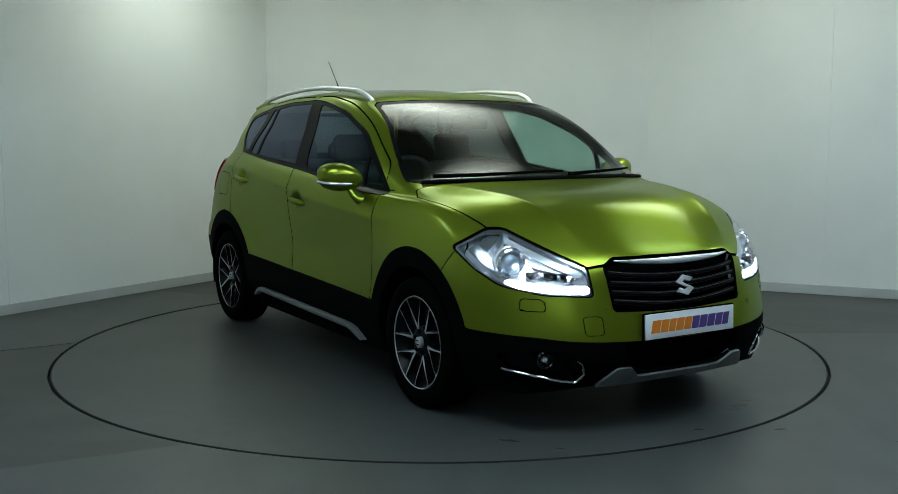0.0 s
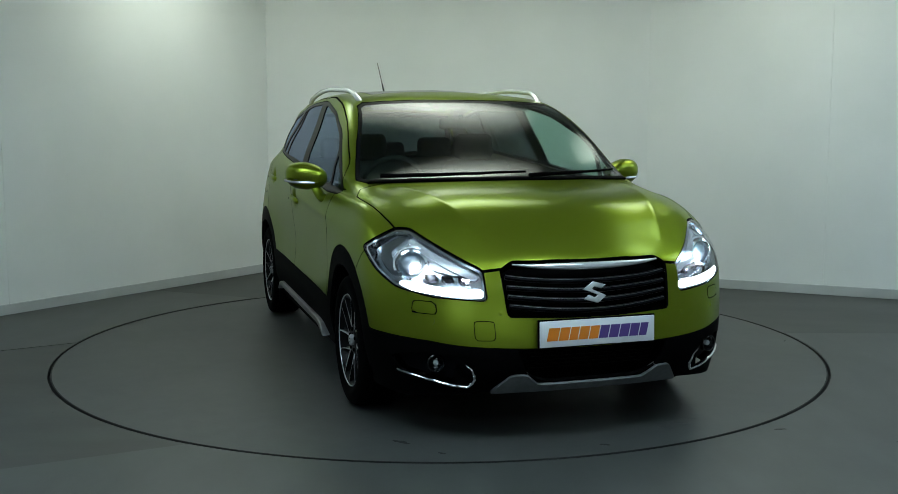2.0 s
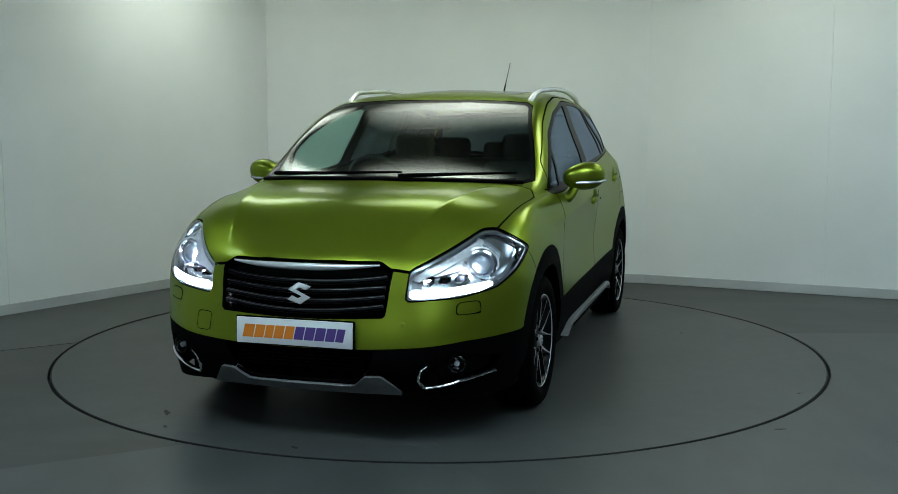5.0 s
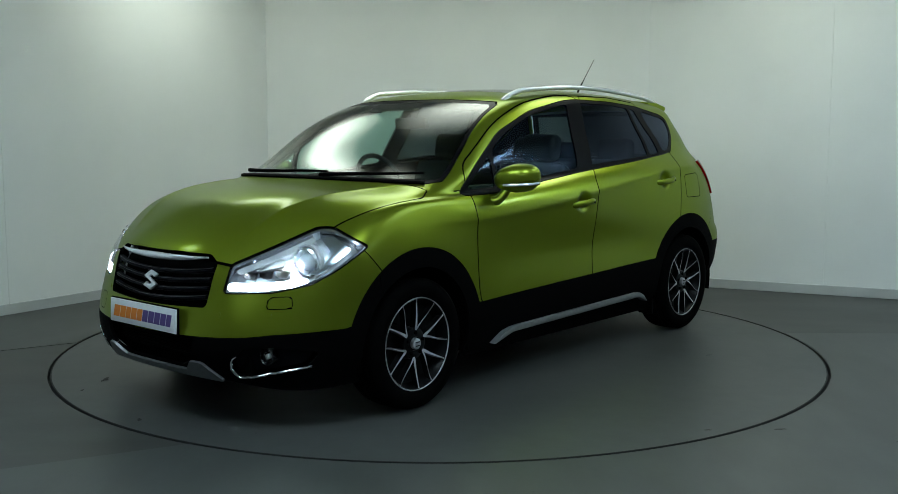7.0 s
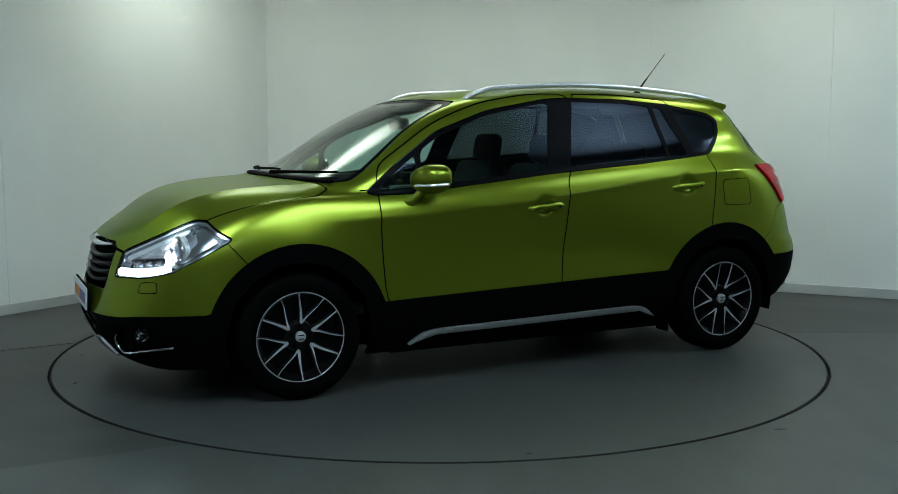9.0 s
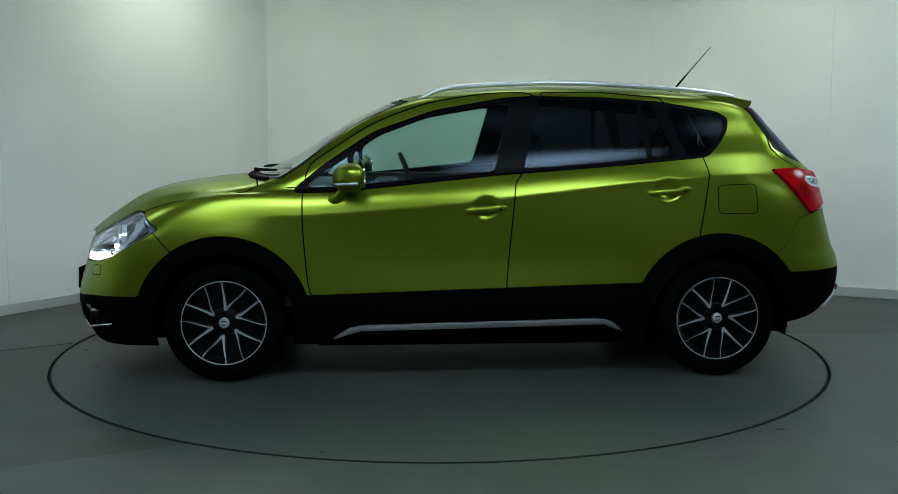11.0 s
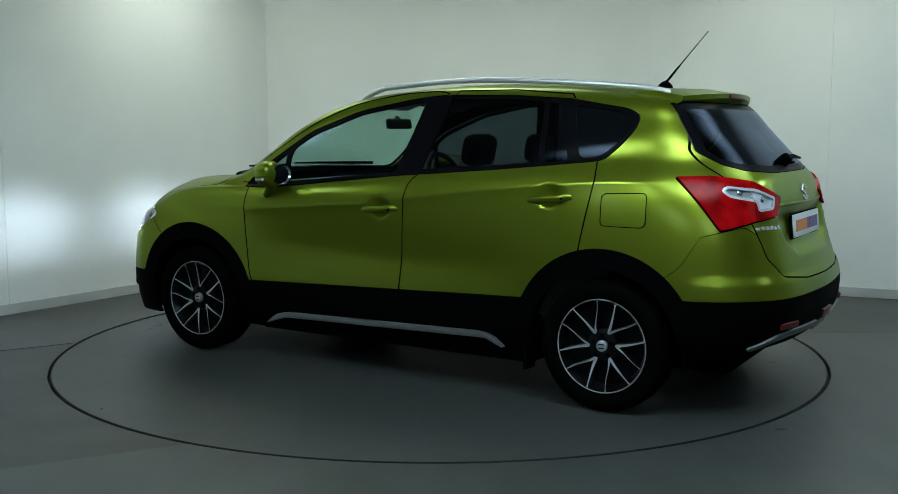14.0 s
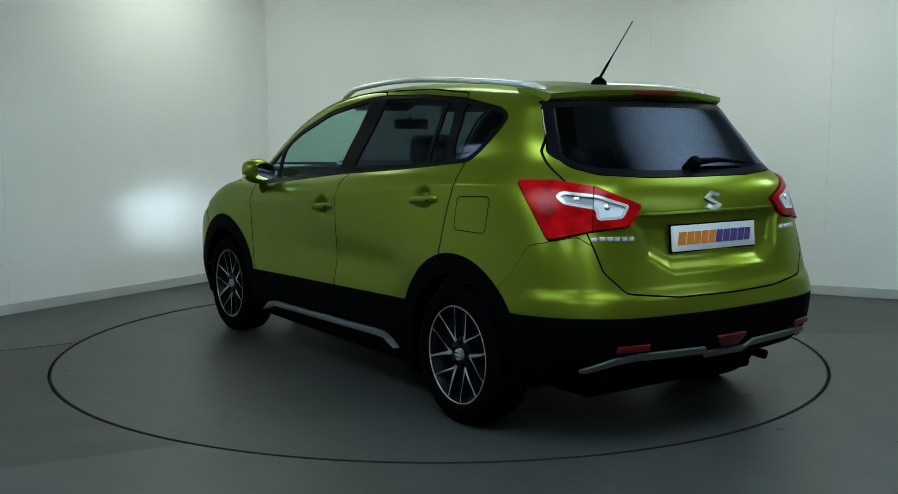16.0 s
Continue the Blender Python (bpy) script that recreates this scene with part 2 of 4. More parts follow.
for i in range(n):
    j = (i + 1) % n
    bm.faces.new((inner[i], outer[i], outer[j], inner[j]))
    bm.faces.new((inner[i], inner[j], low[j], low[i]))
floor = part("floor", bm, M_FLOOR, smooth=False)
tagged(floor, "dark grey painted concrete showroom floor with scuffs", kind="structure")
bm = bmesh.new()
rim_pts = [((RING + .004) * math.cos(radians(a)), (RING + .004) * math.sin(radians(a)), 0) for a in np.linspace(-118, 8, 80)]
f = bm.faces.new([bm.verts.new(q) for q in rim_pts + [(5.2, .25, 0), (5.2, -9.8, 0), (-6.5, -9.8, 0), (-6.5, -4.65, 0), (-1.705, -2.301, 0)]])
r = bmesh.ops.extrude_face_region(bm, geom=[f])
bmesh.ops.translate(bm, vec=(0, 0, .0022), verts=[e for e in r["geom"] if isinstance(e, bmesh.types.BMVert)])
bmesh.ops.recalc_face_normals(bm, faces=bm.faces)
sheet = part("floor_sheet", bm, M_SHEET, floor, "slightly paler grey floor covering", smooth=False)
bm = bmesh.new()
rim_pts = [((RING + .004) * math.cos(radians(a)), (RING + .004) * math.sin(radians(a)), 0) for a in np.linspace(130, 178.5, 30)]
f = bm.faces.new([bm.verts.new(q) for q in rim_pts + [(-4.68, -1.43, 0), (-2.35, 2.12, 0)]])
r = bmesh.ops.extrude_face_region(bm, geom=[f])
bmesh.ops.translate(bm, vec=(0, 0, .0022), verts=[e for e in r["geom"] if isinstance(e, bmesh.types.BMVert)])
bmesh.ops.recalc_face_normals(bm, faces=bm.faces)
part("floor_sheet", bm, M_SHEET, floor, "slightly paler grey floor covering", smooth=False)
pit = part("turntable_pit", lathe([(RING - 0.0005, -0.004), (RING - 0.0005, -0.045), (RING - 0.03, -0.045), (0.01, -0.07)], 192, "Z"), M_GAP, smooth=False)
tagged(pit, "dark pit under the turntable", kind="structure")
ceiling = part("ceiling", box(0, -3, CEIL + 0.1, 24, 24, 0.2), M_CEIL, smooth=False)
tagged(ceiling, "matt pale grey showroom ceiling", kind="structure")


def ceiling_light(x, y, color, strength, size):
    e = new("ceiling_light")
    e.matrix_basis = pose(x, y, CEIL) @ Matrix.Diagonal((size, size, 1, 1))
    b = None
    for cx, cy, sx, sy in ((0, 0.96, 2.24, 0.04), (0, -0.96, 2.24, 0.04), (1.10, 0, 0.04, 1.88), (-1.10, 0, 0.04, 1.88)):
        b = box(cx, cy, -0.02, sx, sy, 0.04, 0.004, bm=b)
    part("frame", b, M_FRAME, e, smooth=False)
    part("diffuser", box(0, 0, -0.012, 2.16, 1.88, 0.016), soft_glow("lamp_diffuser", color, strength), e, "glowing diffuser panel", smooth=False)
    tagged(e, "unseen glowing rectangular lamp panel in a white frame, on the ceiling for reflections and fill", "ceiling light", "ceiling lights")


for row in LAMPS:
    ceiling_light(*row)

# ---- the turntable ----
bm = lathe([(0.001, 0.0), (1.0, 0.0), (2.0, 0.0), (RING - 0.019, 0.0), (RING - 0.016, -0.003), (RING - 0.016, -0.05), (0.001, -0.05)], 192, "Z")
turntable = part("turntable", bm, M_DISC)
tagged(turntable, "round grey-painted turntable flush with the floor, thin dark joint", "turntable")

# ---- the car: one smooth skin, cut into its panels ----
# local axes: x ahead, y to its left, z up; the origin is on the floor midway between the axles
car = new("car")
tagged(car, "metallic lime-green compact crossover car with black cladding on turntable", "car")

HUB_F, HUB_R, HUB_Z = 1.30, -1.30, 0.312
# control rows of the left half, from the lower edge up to the roof's ridge; each runs from the nose round the flank to the tail
X0 = [2.12, 2.11, 2.07, 1.94, 1.76, 1.55, 1.30, 0.95, 0.45, -0.15, -0.70, -1.20, -1.50, -1.80, -1.95, -2.02, -2.04]
Y0 = [0, .25, .48, .70, .80, .82, .82, .82, .82, .82, .82, .81, .80, .75, .62, .35, 0]
Z0 = [.222, .221, .215, .19, .19, .19, .19, .19, .19, .195, .205, .22, .25, .29, .325, .33, .33]
X1 = [2.195, 2.185, 2.13, 1.99, 1.78, 1.55, 1.30, .95, .45, -.15, -.70, -1.20, -1.50, -1.80, -2.00, -2.09, -2.11]
Y1 = [0, .25, .48, .70, .835, .865, .87, .865, .86, .86, .86, .865, .86, .81, .665, .35, 0]
Z1 = [.32, .32, .32, .32, .33, .33, .33, .33, .33, .335, .34, .36, .38, .40, .42, .42, .42]
X2 = [2.205, 2.19, 2.135, 2.00, 1.79, 1.55, 1.30, .95, .45, -.15, -.70, -1.20, -1.50, -1.80, -2.00, -2.095, -2.115]
Y2 = [0, .25, .48, .70, .845, .875, .88, .875, .865, .865, .865, .875, .872, .825, .68, .35, 0]
Z2 = [.43, .43, .44, .45, .465, .475, .48, .475, .475, .485, .50, .52, .535, .55, .555, .55, .55]
X3 = [2.165, 2.15, 2.10, 1.975, 1.80, 1.55, 1.30, .95, .45, -.15, -.70, -1.20, -1.50, -1.80, -1.98, -2.065, -2.085]
Y3 = [0, .25, .46, .69, .84, .88, .888, .875, .858, .856, .86, .88, .872, .808, .665, .35, 0]
Z3 = [.58, .58, .59, .61, .62, .63, .64, .62, .62, .63, .65, .67, .68, .68, .67, .66, .66]
X4 = [2.125, 2.11, 2.045, 1.93, 1.77, 1.55, 1.30, .95, .45, -.15, -.70, -1.20, -1.50, -1.79, -1.945, -2.015, -2.035]
Y4 = [0, .25, .46, .68, .83, .873, .882, .875, .866, .866, .865, .87, .855, .785, .65, .35, 0]
Z4 = [.745, .745, .735, .735, .75, .77, .78, .78, .78, .79, .81, .83, .84, .835, .825, .815, .815]
X5 = [2.00, 1.985, 1.925, 1.83, 1.71, 1.52, 1.30, .95, .45, -.15, -.70, -1.20, -1.50, -1.77, -1.915, -1.985, -2.005]
Y5 = [0, .25, .46, .65, .785, .838, .846, .860, .868, .868, .855, .845, .825, .75, .62, .35, 0]
Z5 = [0.852, 0.852, 0.847, 0.85, 0.854, 0.885, 0.905, 0.915, 0.93, 0.95, 0.98, 1, 1, 0.975, 0.965, 0.955, 0.955]
X6 = [1.82, 1.81, 1.77, 1.70, 1.61, 1.43, 1.25, .95, .45, -.15, -.70, -1.20, -1.49, -1.74, -1.885, -1.955, -1.97]
Y6 = [0, .25, .45, .62, .745, .80, .818, .828, .838, .838, .827, .81, .785, .715, .60, .35, 0]
Z6 = [0.962, 0.96, 0.954, 0.948, 0.928, 0.954, 0.968, 0.98, 1, 1.035, 1.07, 1.09, 1.09, 1.07, 1.06, 1.045, 1.045]
X7 = [1.52, 1.51, 1.48, 1.42, 1.34, 1.22, 1.1, 0.93, 0.45, -0.15, -0.7, -1.2, -1.47, -1.68, -1.82, -1.905, -1.92]
Y7 = [0, .25, .45, .62, .735, .775, .787, .796, .802, .802, .788, .762, .725, .665, .565, .35, 0]
Z7 = [1.025, 1.024, 1.02, 1.009, 0.99, 0.99, 0.992, 1, 1.037, 1.08, 1.12, 1.16, 1.17, 1.155, 1.135, 1.115, 1.11]
X8 = [1.2, 1.194, 1.168, 1.125, 1.065, 0.99, 0.91, 0.78, 0.415, -0.15, -0.7, -1.19, -1.43, -1.61, -1.735, -1.81, -1.825]
Y8 = [0, .25, .45, .60, .70, .748, .768, .780, .778, .772, .757, .73, .695, .64, .54, .33, 0]
Z8 = [1.068, 1.067, 1.064, 1.058, 1.054, 1.060, 1.072, 1.092, 1.12, 1.157, 1.195, 1.24, 1.255, 1.25, 1.235, 1.22, 1.215]
X9 = [0.785, 0.778, 0.762, 0.74, 0.72, 0.675, 0.595, 0.45, 0.165, -0.2, -0.7, -1.15, -1.39, -1.54, -1.64, -1.705, -1.715]
Y9 = [0, .25, .42, .545, .635, .680, .700, .712, .710, .70, .69, .668, .645, .60, .51, .31, 0]
Z9 = [1.285, 1.284, 1.282, 1.280, 1.277, 1.282, 1.290, 1.300, 1.308, 1.318, 1.335, 1.35, 1.36, 1.36, 1.35, 1.34, 1.335]
X10 = [0.35, 0.345, 0.33, 0.305, 0.275, 0.22, 0.14, 0.03, -0.14, -0.4, -0.75, -1.1, -1.31, -1.43, -1.51, -1.565, -1.575]
Y10 = [0, .25, .40, .495, .555, .592, .612, .622, .625, .622, .617, .602, .585, .55, .47, .285, 0]
Z10 = [1.49, 1.489, 1.485, 1.479, 1.474, 1.477, 1.481, 1.486, 1.487, 1.487, 1.48, 1.464, 1.46, 1.458, 1.46, 1.464, 1.466]
X11 = [.10, .095, .085, .06, .03, -.01, -.06, -.13, -.27, -.50, -.80, -1.05, -1.20, -1.29, -1.36, -1.41, -1.42]
Y11 = [0, .25, .36, .43, .475, .505, .522, .535, .545, .545, .54, .52, .49, .45, .385, .24, 0]
Z11 = [1.53, 1.526, 1.52, 1.513, 1.51, 1.512, 1.516, 1.521, 1.526, 1.527, 1.518, 1.507, 1.50, 1.497, 1.498, 1.50, 1.502]
X12 = [-.10, -.11, -.13, -.15, -.18, -.22, -.27, -.33, -.42, -.58, -.75, -.90, -1.0, -1.07, -1.12, -1.16, -1.17]
Z12 = [1.553, 1.553, 1.554, 1.555, 1.556, 1.557, 1.559, 1.56, 1.562, 1.563, 1.56, 1.555, 1.55, 1.545, 1.541, 1.537, 1.536]
NET = np.array([np.stack(r, 1) for r in (
    (X0, Y0, Z0), (X1, Y1, Z1), (X2, Y2, Z2), (X3, Y3, Z3), (X4, Y4, Z4), (X5, Y5, Z5), (X6, Y6, Z6), (X7, Y7, Z7),
    (X8, Y8, Z8), (X9, Y9, Z9), (X10, Y10, Z10), (X11, Y11, Z11), (X12, [0] * 17, Z12))], float)


def cubic(knots, vals, at):
    """Natural cubic spline along axis 0 of vals, with its first derivative."""
    h = np.diff(knots)
    m = len(knots)
    A = np.zeros((m, m))
    B = np.zeros_like(vals)
    A[0, 0] = A[-1, -1] = 1
    for i in range(1, m - 1):
        A[i, i - 1], A[i, i], A[i, i + 1] = h[i - 1], 2 * (h[i - 1] + h[i]), h[i]
        B[i] = 6 * ((vals[i + 1] - vals[i]) / h[i] - (vals[i] - vals[i - 1]) / h[i - 1])
    S = np.linalg.solve(A, B.reshape(m, -1)).reshape(vals.shape)
    k = np.clip(np.searchsorted(knots, at, side="right") - 1, 0, m - 2)
    w = (slice(None),) + (None,) * (vals.ndim - 1)
    t, hk = (at - knots[k])[w], h[k][w]
    a, b = vals[k], vals[k + 1]
    sa, sb = S[k], S[k + 1]
    c1 = (b - a) / hk - hk * (2 * sa + sb) / 6
    val = a + c1 * t + sa / 2 * t * t + (sb - sa) / (6 * hk) * t ** 3
    der = c1 + sa * t + (sb - sa) / (2 * hk) * t * t
    return val, der


FLIP = np.array([1.0, -1.0, 1.0])


def smooth(x):
    x = np.clip(x, 0, 1)
    return x * x * (3 - 2 * x)


CREASE = ([-1.62, -1.24, -.84, -.26, .06, .575, .86, 1.4], [1.075, 1.061, 1.031, .965, .927, .885, .868, .862])
PLATE_RECESS = [(-.46, .948), (.46, .948), (.40, .80), (.28, .735), (-.28, .735), (-.40, .80)]


def shaped(P, N):
    """Shoulder crease, lower door hollow, handle cups and the plate recess, pressed into the smooth skin."""
    N = N / (np.linalg.norm(N, axis=2, keepdims=True) + 1e-12)
    if N[len(N) // 2, N.shape[1] // 3, 1] < 0:
        N = -N
    x, y, z = P[..., 0], P[..., 1], P[..., 2]
    flank = smooth((y - .5) / .1)
    dz = z - np.interp(x, *CREASE)
    run = smooth((x + 1.62) / .25) * smooth((1.25 - x) / .5)
    h = 0.012 * np.where(dz > 0, np.exp(-np.abs(dz) / .06), np.exp(-np.abs(dz) / .034)) * run * flank
    run = smooth((x + .95) / .35) * smooth((.80 - x) / .35)
    h -= 0.004 * np.exp(-((z - .66 - .05 * x) / .09) ** 2) * run * flank
    ridge = np.abs(y) - np.interp(x, [.9, 1.2, 1.7, 2.05, 2.3], [.60, .60, .50, .40, .36])
    h += 0.010 * np.exp(-np.abs(ridge) / .045) * smooth((x - 1.15) / .2) * smooth((z - .74) / .12) * smooth((2.05 - x) / .2)
    for hx, hz in ((-.058, .910), (-1.02, .998)):
        h -= 0.022 * smooth(1.6 - 1.6 * np.hypot((x - hx) / .075, (z - hz) / .062)) * flank
    h += 0.009 * smooth((.675 - z) / .055) * smooth((z - .46) / .12) * smooth((-1.66 - x) / .15)
    d = sdf(PLATE_RECESS, P[..., 1:].reshape(-1, 2)).reshape(x.shape)
    h -= 0.028 * smooth((.02 - d) / .075) * (x < -1.6)
    return P + N * h[..., None]


def skin(nu, nv):
    net = np.concatenate([NET, (NET[-2:-4:-1]) * FLIP], 0)
    net = np.concatenate([(net[:, 3:0:-1]) * FLIP, net, (net[:, -2:-5:-1]) * FLIP], 1)
    du = np.linalg.norm(np.diff(net[2:8], axis=1), axis=2).mean(0)
    dv = np.linalg.norm(np.diff(net, axis=0), axis=2).mean(1)
    ku, kv = np.concatenate([[0], np.cumsum(du)]), np.concatenate([[0], np.cumsum(dv)])
    U = np.linspace(ku[3], ku[-4], nu)
    W = np.linspace(0, kv[len(NET) - 1], nv)
    a, da = cubic(kv, net, W)
    P, Pu = cubic(ku, np.swapaxes(a, 0, 1), U)
    Pv, _ = cubic(ku, np.swapaxes(da, 0, 1), U)
    P = shaped(P, np.cross(Pu, Pv))
    Pu, Pv = np.gradient(P, axis=0), np.gradient(P, axis=1)
    for q, sg in ((0, 1), (-1, -1)):
        Pu[q] = (P[q + sg] - P[q]) * sg * np.array([0.0, 1.0, 0.0])
    N = np.cross(Pu, Pv)
    N /= np.linalg.norm(N, axis=2, keepdims=True) + 1e-12
    if (N[nu // 2, nv // 3, 1]) < 0:
        N = -N
    N[:, -1] = (0, 0, 1)
    P[0, :, 1] = P[-1, :, 1] = 0
    P[:, -1, 1] = 0
    idx = np.arange(nu * nv).reshape(nu, nv)
    a, b, c, d = idx[:-1, :-1].ravel(), idx[1:, :-1].ravel(), idx[1:, 1:].ravel(), idx[:-1, 1:].ravel()
    V, Nn = P.reshape(-1, 3), N.reshape(-1, 3)
    T = np.concatenate([np.stack([a, b, c], 1), np.stack([a, c, d], 1)])
    fn = np.cross(V[T[:, 1]] - V[T[:, 0]], V[T[:, 2]] - V[T[:, 0]])
    flip = (fn * Nn[T].sum(1)).sum(1) < 0
    T[flip] = T[flip][:, ::-1]
    return V, Nn, T


def keep(P, f):
    """The piece of a skin where f (a value at each corner) is below zero, cut cleanly along zero."""
    V, N, T = P
    s = f[T] < 0
    cnt = s.sum(1)
    full = T[cnt == 3]
    edges, rows = [], []
    for want in (1, 2):
        t = T[cnt == want]
        q = s[cnt == want]
        lone = np.argmax(q, 1) if want == 1 else np.argmin(q, 1)
        r = np.arange(len(t))
        a, b, c = t[r, lone], t[r, (lone + 1) % 3], t[r, (lone + 2) % 3]
        rows.append((a, b, c))
    (a1, b1, c1), (a2, b2, c2) = rows
    pairs = np.concatenate([np.stack([a1, b1], 1), np.stack([a1, c1], 1), np.stack([a2, b2], 1), np.stack([a2, c2], 1)])
    if len(pairs):
        u, inv = np.unique(np.sort(pairs, 1), axis=0, return_inverse=True)
        inv = inv.ravel()
        w = (f[u[:, 0]] / (f[u[:, 0]] - f[u[:, 1]]))[:, None]
        NV = V[u[:, 0]] * (1 - w) + V[u[:, 1]] * w
        NN = N[u[:, 0]] * (1 - w) + N[u[:, 1]] * w
        inv = inv + len(V)
        n1, n2 = len(a1), len(a2)
        e1, e2, e3, e4 = inv[:n1], inv[n1:2 * n1], inv[2 * n1:2 * n1 + n2], inv[2 * n1 + n2:]
        T2 = np.concatenate([full, np.stack([a1, e1, e2], 1), np.stack([e3, b2, c2], 1), np.stack([e3, c2, e4], 1)])
        V2, N2_ = np.concatenate([V, NV]), np.concatenate([N, NN])
    else:
        T2, V2, N2_ = full, V, N
    if not len(T2):
        return np.zeros((0, 3)), np.zeros((0, 3)), np.zeros((0, 3), int)
    used, back = np.unique(T2, return_inverse=True)
    return V2[used], N2_[used], back.reshape(-1, 3)


def sdf(poly, q):
    """Signed distance to a polygon, below zero inside."""
    poly = np.array(poly, float)
    d = np.full(len(q), 1e9)
    inside = np.zeros(len(q), bool)
    for a, b in zip(poly, np.roll(poly, -1, 0)):
        e = b - a
        w = q - a
        t = np.clip((w @ e) / (e @ e + 1e-12), 0, 1)
        d = np.minimum(d, np.linalg.norm(w - t[:, None] * e, axis=1))
        cross = ((a[1] <= q[:, 1]) != (b[1] <= q[:, 1]))
        with np.errstate(divide="ignore", invalid="ignore"):
            xs = a[0] + (q[:, 1] - a[1]) / (b[1] - a[1]) * e[0]
        inside ^= cross & (q[:, 0] < xs)
    return np.where(inside, -d, d)


def soft(poly, r=1):
    """Rounds a polygon's corners with a radius of about r times 14 mm."""
    q = np.array(poly, float)
    out = []
    for a, b, c in zip(np.roll(q, 1, 0), q, np.roll(q, -1, 0)):
        u, w = a - b, c - b
        lu, lw = np.linalg.norm(u), np.linalg.norm(w)
        k = min(0.014 * r, 0.4 * lu, 0.4 * lw)
        p0, p1 = b + u / lu * k, b + w / lw * k
        for t in (0, .25, .5, .75, 1):
            out.append((1 - t) ** 2 * p0 + 2 * t * (1 - t) * b + t * t * p1)
    return np.array(out)


def side(V):
    return V[:, [0, 2]]


def face(V):
    return V[:, [1, 2]]


def above(V):
    return V[:, [0, 1]]


def nose_corner(V):
    return np.stack([(V[:, 1] - V[:, 0]) / 2 ** 0.5, V[:, 2]], 1)


def tail_corner(V):
    return np.stack([(V[:, 1] + V[:, 0]) / 2 ** 0.5, V[:, 2]], 1)


def field(P, poly, view, where=None):
    d = sdf(poly, view(P[0]))
    if where is not None:
        d = np.maximum(d, where(P[0]))
    return d


def take(P, d, gap=0.0032):
    """Splits a skin in the part inside and the part outside, with a joint between them."""
    return keep(P, d + gap), keep(P, gap - d)


def mirror(P):
    V, N, T = P
    return V * FLIP, N * FLIP, T[:, ::-1]


def join(*ps):
    V, N, T, k = [], [], [], 0
    for v, n_, t in ps:
        V.append(v), N.append(n_), T.append(t + k)
        k += len(v)
    return np.concatenate(V), np.concatenate(N), np.concatenate(T)


def shift(P, d):
    return P[0] + P[1] * d, P[1], P[2]


def panel(name, P, material, parent, label="", thick=0.014, out=0.0):
    """A skin piece as a mesh with folded edges of some depth."""
    V, N, T = P
    V = V + N * out
    N = N / (np.linalg.norm(N, axis=1, keepdims=True) + 1e-12)
    e = np.concatenate([T[:, [0, 1]], T[:, [1, 2]], T[:, [2, 0]]])
    key = np.sort(e, 1)
    _, first, cnt = np.unique(key, axis=0, return_index=True, return_counts=True)
    rim = e[first[cnt == 1]]
    rim = rim[~((np.abs(V[rim[:, 0], 1]) < 1e-4) & (np.abs(V[rim[:, 1], 1]) < 1e-4))]
    faces = T.tolist()
    AV, AN = [V], [N]
    if thick and len(rim):
        a, b = rim[:, 0], rim[:, 1]
        k, m = len(V), len(rim)
        side_n = np.cross(V[b] - V[a], N[a])
        side_n /= np.linalg.norm(side_n, axis=1, keepdims=True) + 1e-12
        AV += [V[a], V[b], V[b] - N[b] * thick, V[a] - N[a] * thick]
        AN += [side_n] * 4
        i = np.arange(m)
        faces += np.stack([k + i, k + 3 * m + i, k + 2 * m + i, k + m + i], 1).tolist()
    me = bpy.data.meshes.new(name)
    me.from_pydata(np.concatenate(AV).tolist(), [], faces)
    me.normals_split_custom_set_from_vertices(np.concatenate(AN).tolist())
    me.materials.append(material)
    # folded edges of painted panels near-black: the joints' shade put into the colour
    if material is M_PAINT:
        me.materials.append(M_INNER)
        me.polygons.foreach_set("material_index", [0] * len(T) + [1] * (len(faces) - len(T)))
    ob = new(name, me)
    ob.parent = parent
    if label:
        ob["label"] = label
    return ob


def both(P):
    return join(P, mirror(P))


def pair(name, P, material, parent, label="", thick=0.014, out=0.0):
    return [panel(name, q, material, parent, label, thick, out) for q in (P, mirror(P))]


P0 = skin(300, 210)
on_flank = lambda V: 0.45 - V[:, 1]


def arch(P, r):
    V = P[0]
    d = np.minimum(np.hypot(V[:, 0] - HUB_F, V[:, 2] - HUB_Z), np.hypot(V[:, 0] - HUB_R, V[:, 2] - HUB_Z)) - r
    return np.maximum(d, on_flank(V))


body = keep(P0, -arch(P0, 0.365))

# black lower cladding
V = body[0]
line = np.interp(V[:, 0], [-2.2, -2.0, -1.66, -1.5, -.86, -.15, .85, 1.0, 1.68, 1.85, 2.02, 2.10, 2.25],
                 [.555, .562, .557, .52, .507, .486, .456, .46, .455, .45, .44, .425, .405])
d = np.minimum(V[:, 2] - line, arch(body, 0.455))
clad, body = take(body, d, 0.002)

# glass openings
DLO = soft([(.955, .986), (.73, .988), (.63, .997), (-.137, 1.074), (-.726, 1.117), (-1.19, 1.160), (-1.255, 1.168), (-1.33, 1.24), (-1.378, 1.311),
            (-1.392, 1.372), (-1.326, 1.407), (-1.087, 1.447), (-1.03, 1.457), (-.71, 1.480), (-.32, 1.487), (-.17, 1.476), (.2, 1.412),
            (.524, 1.298), (.775, 1.132)], 4)
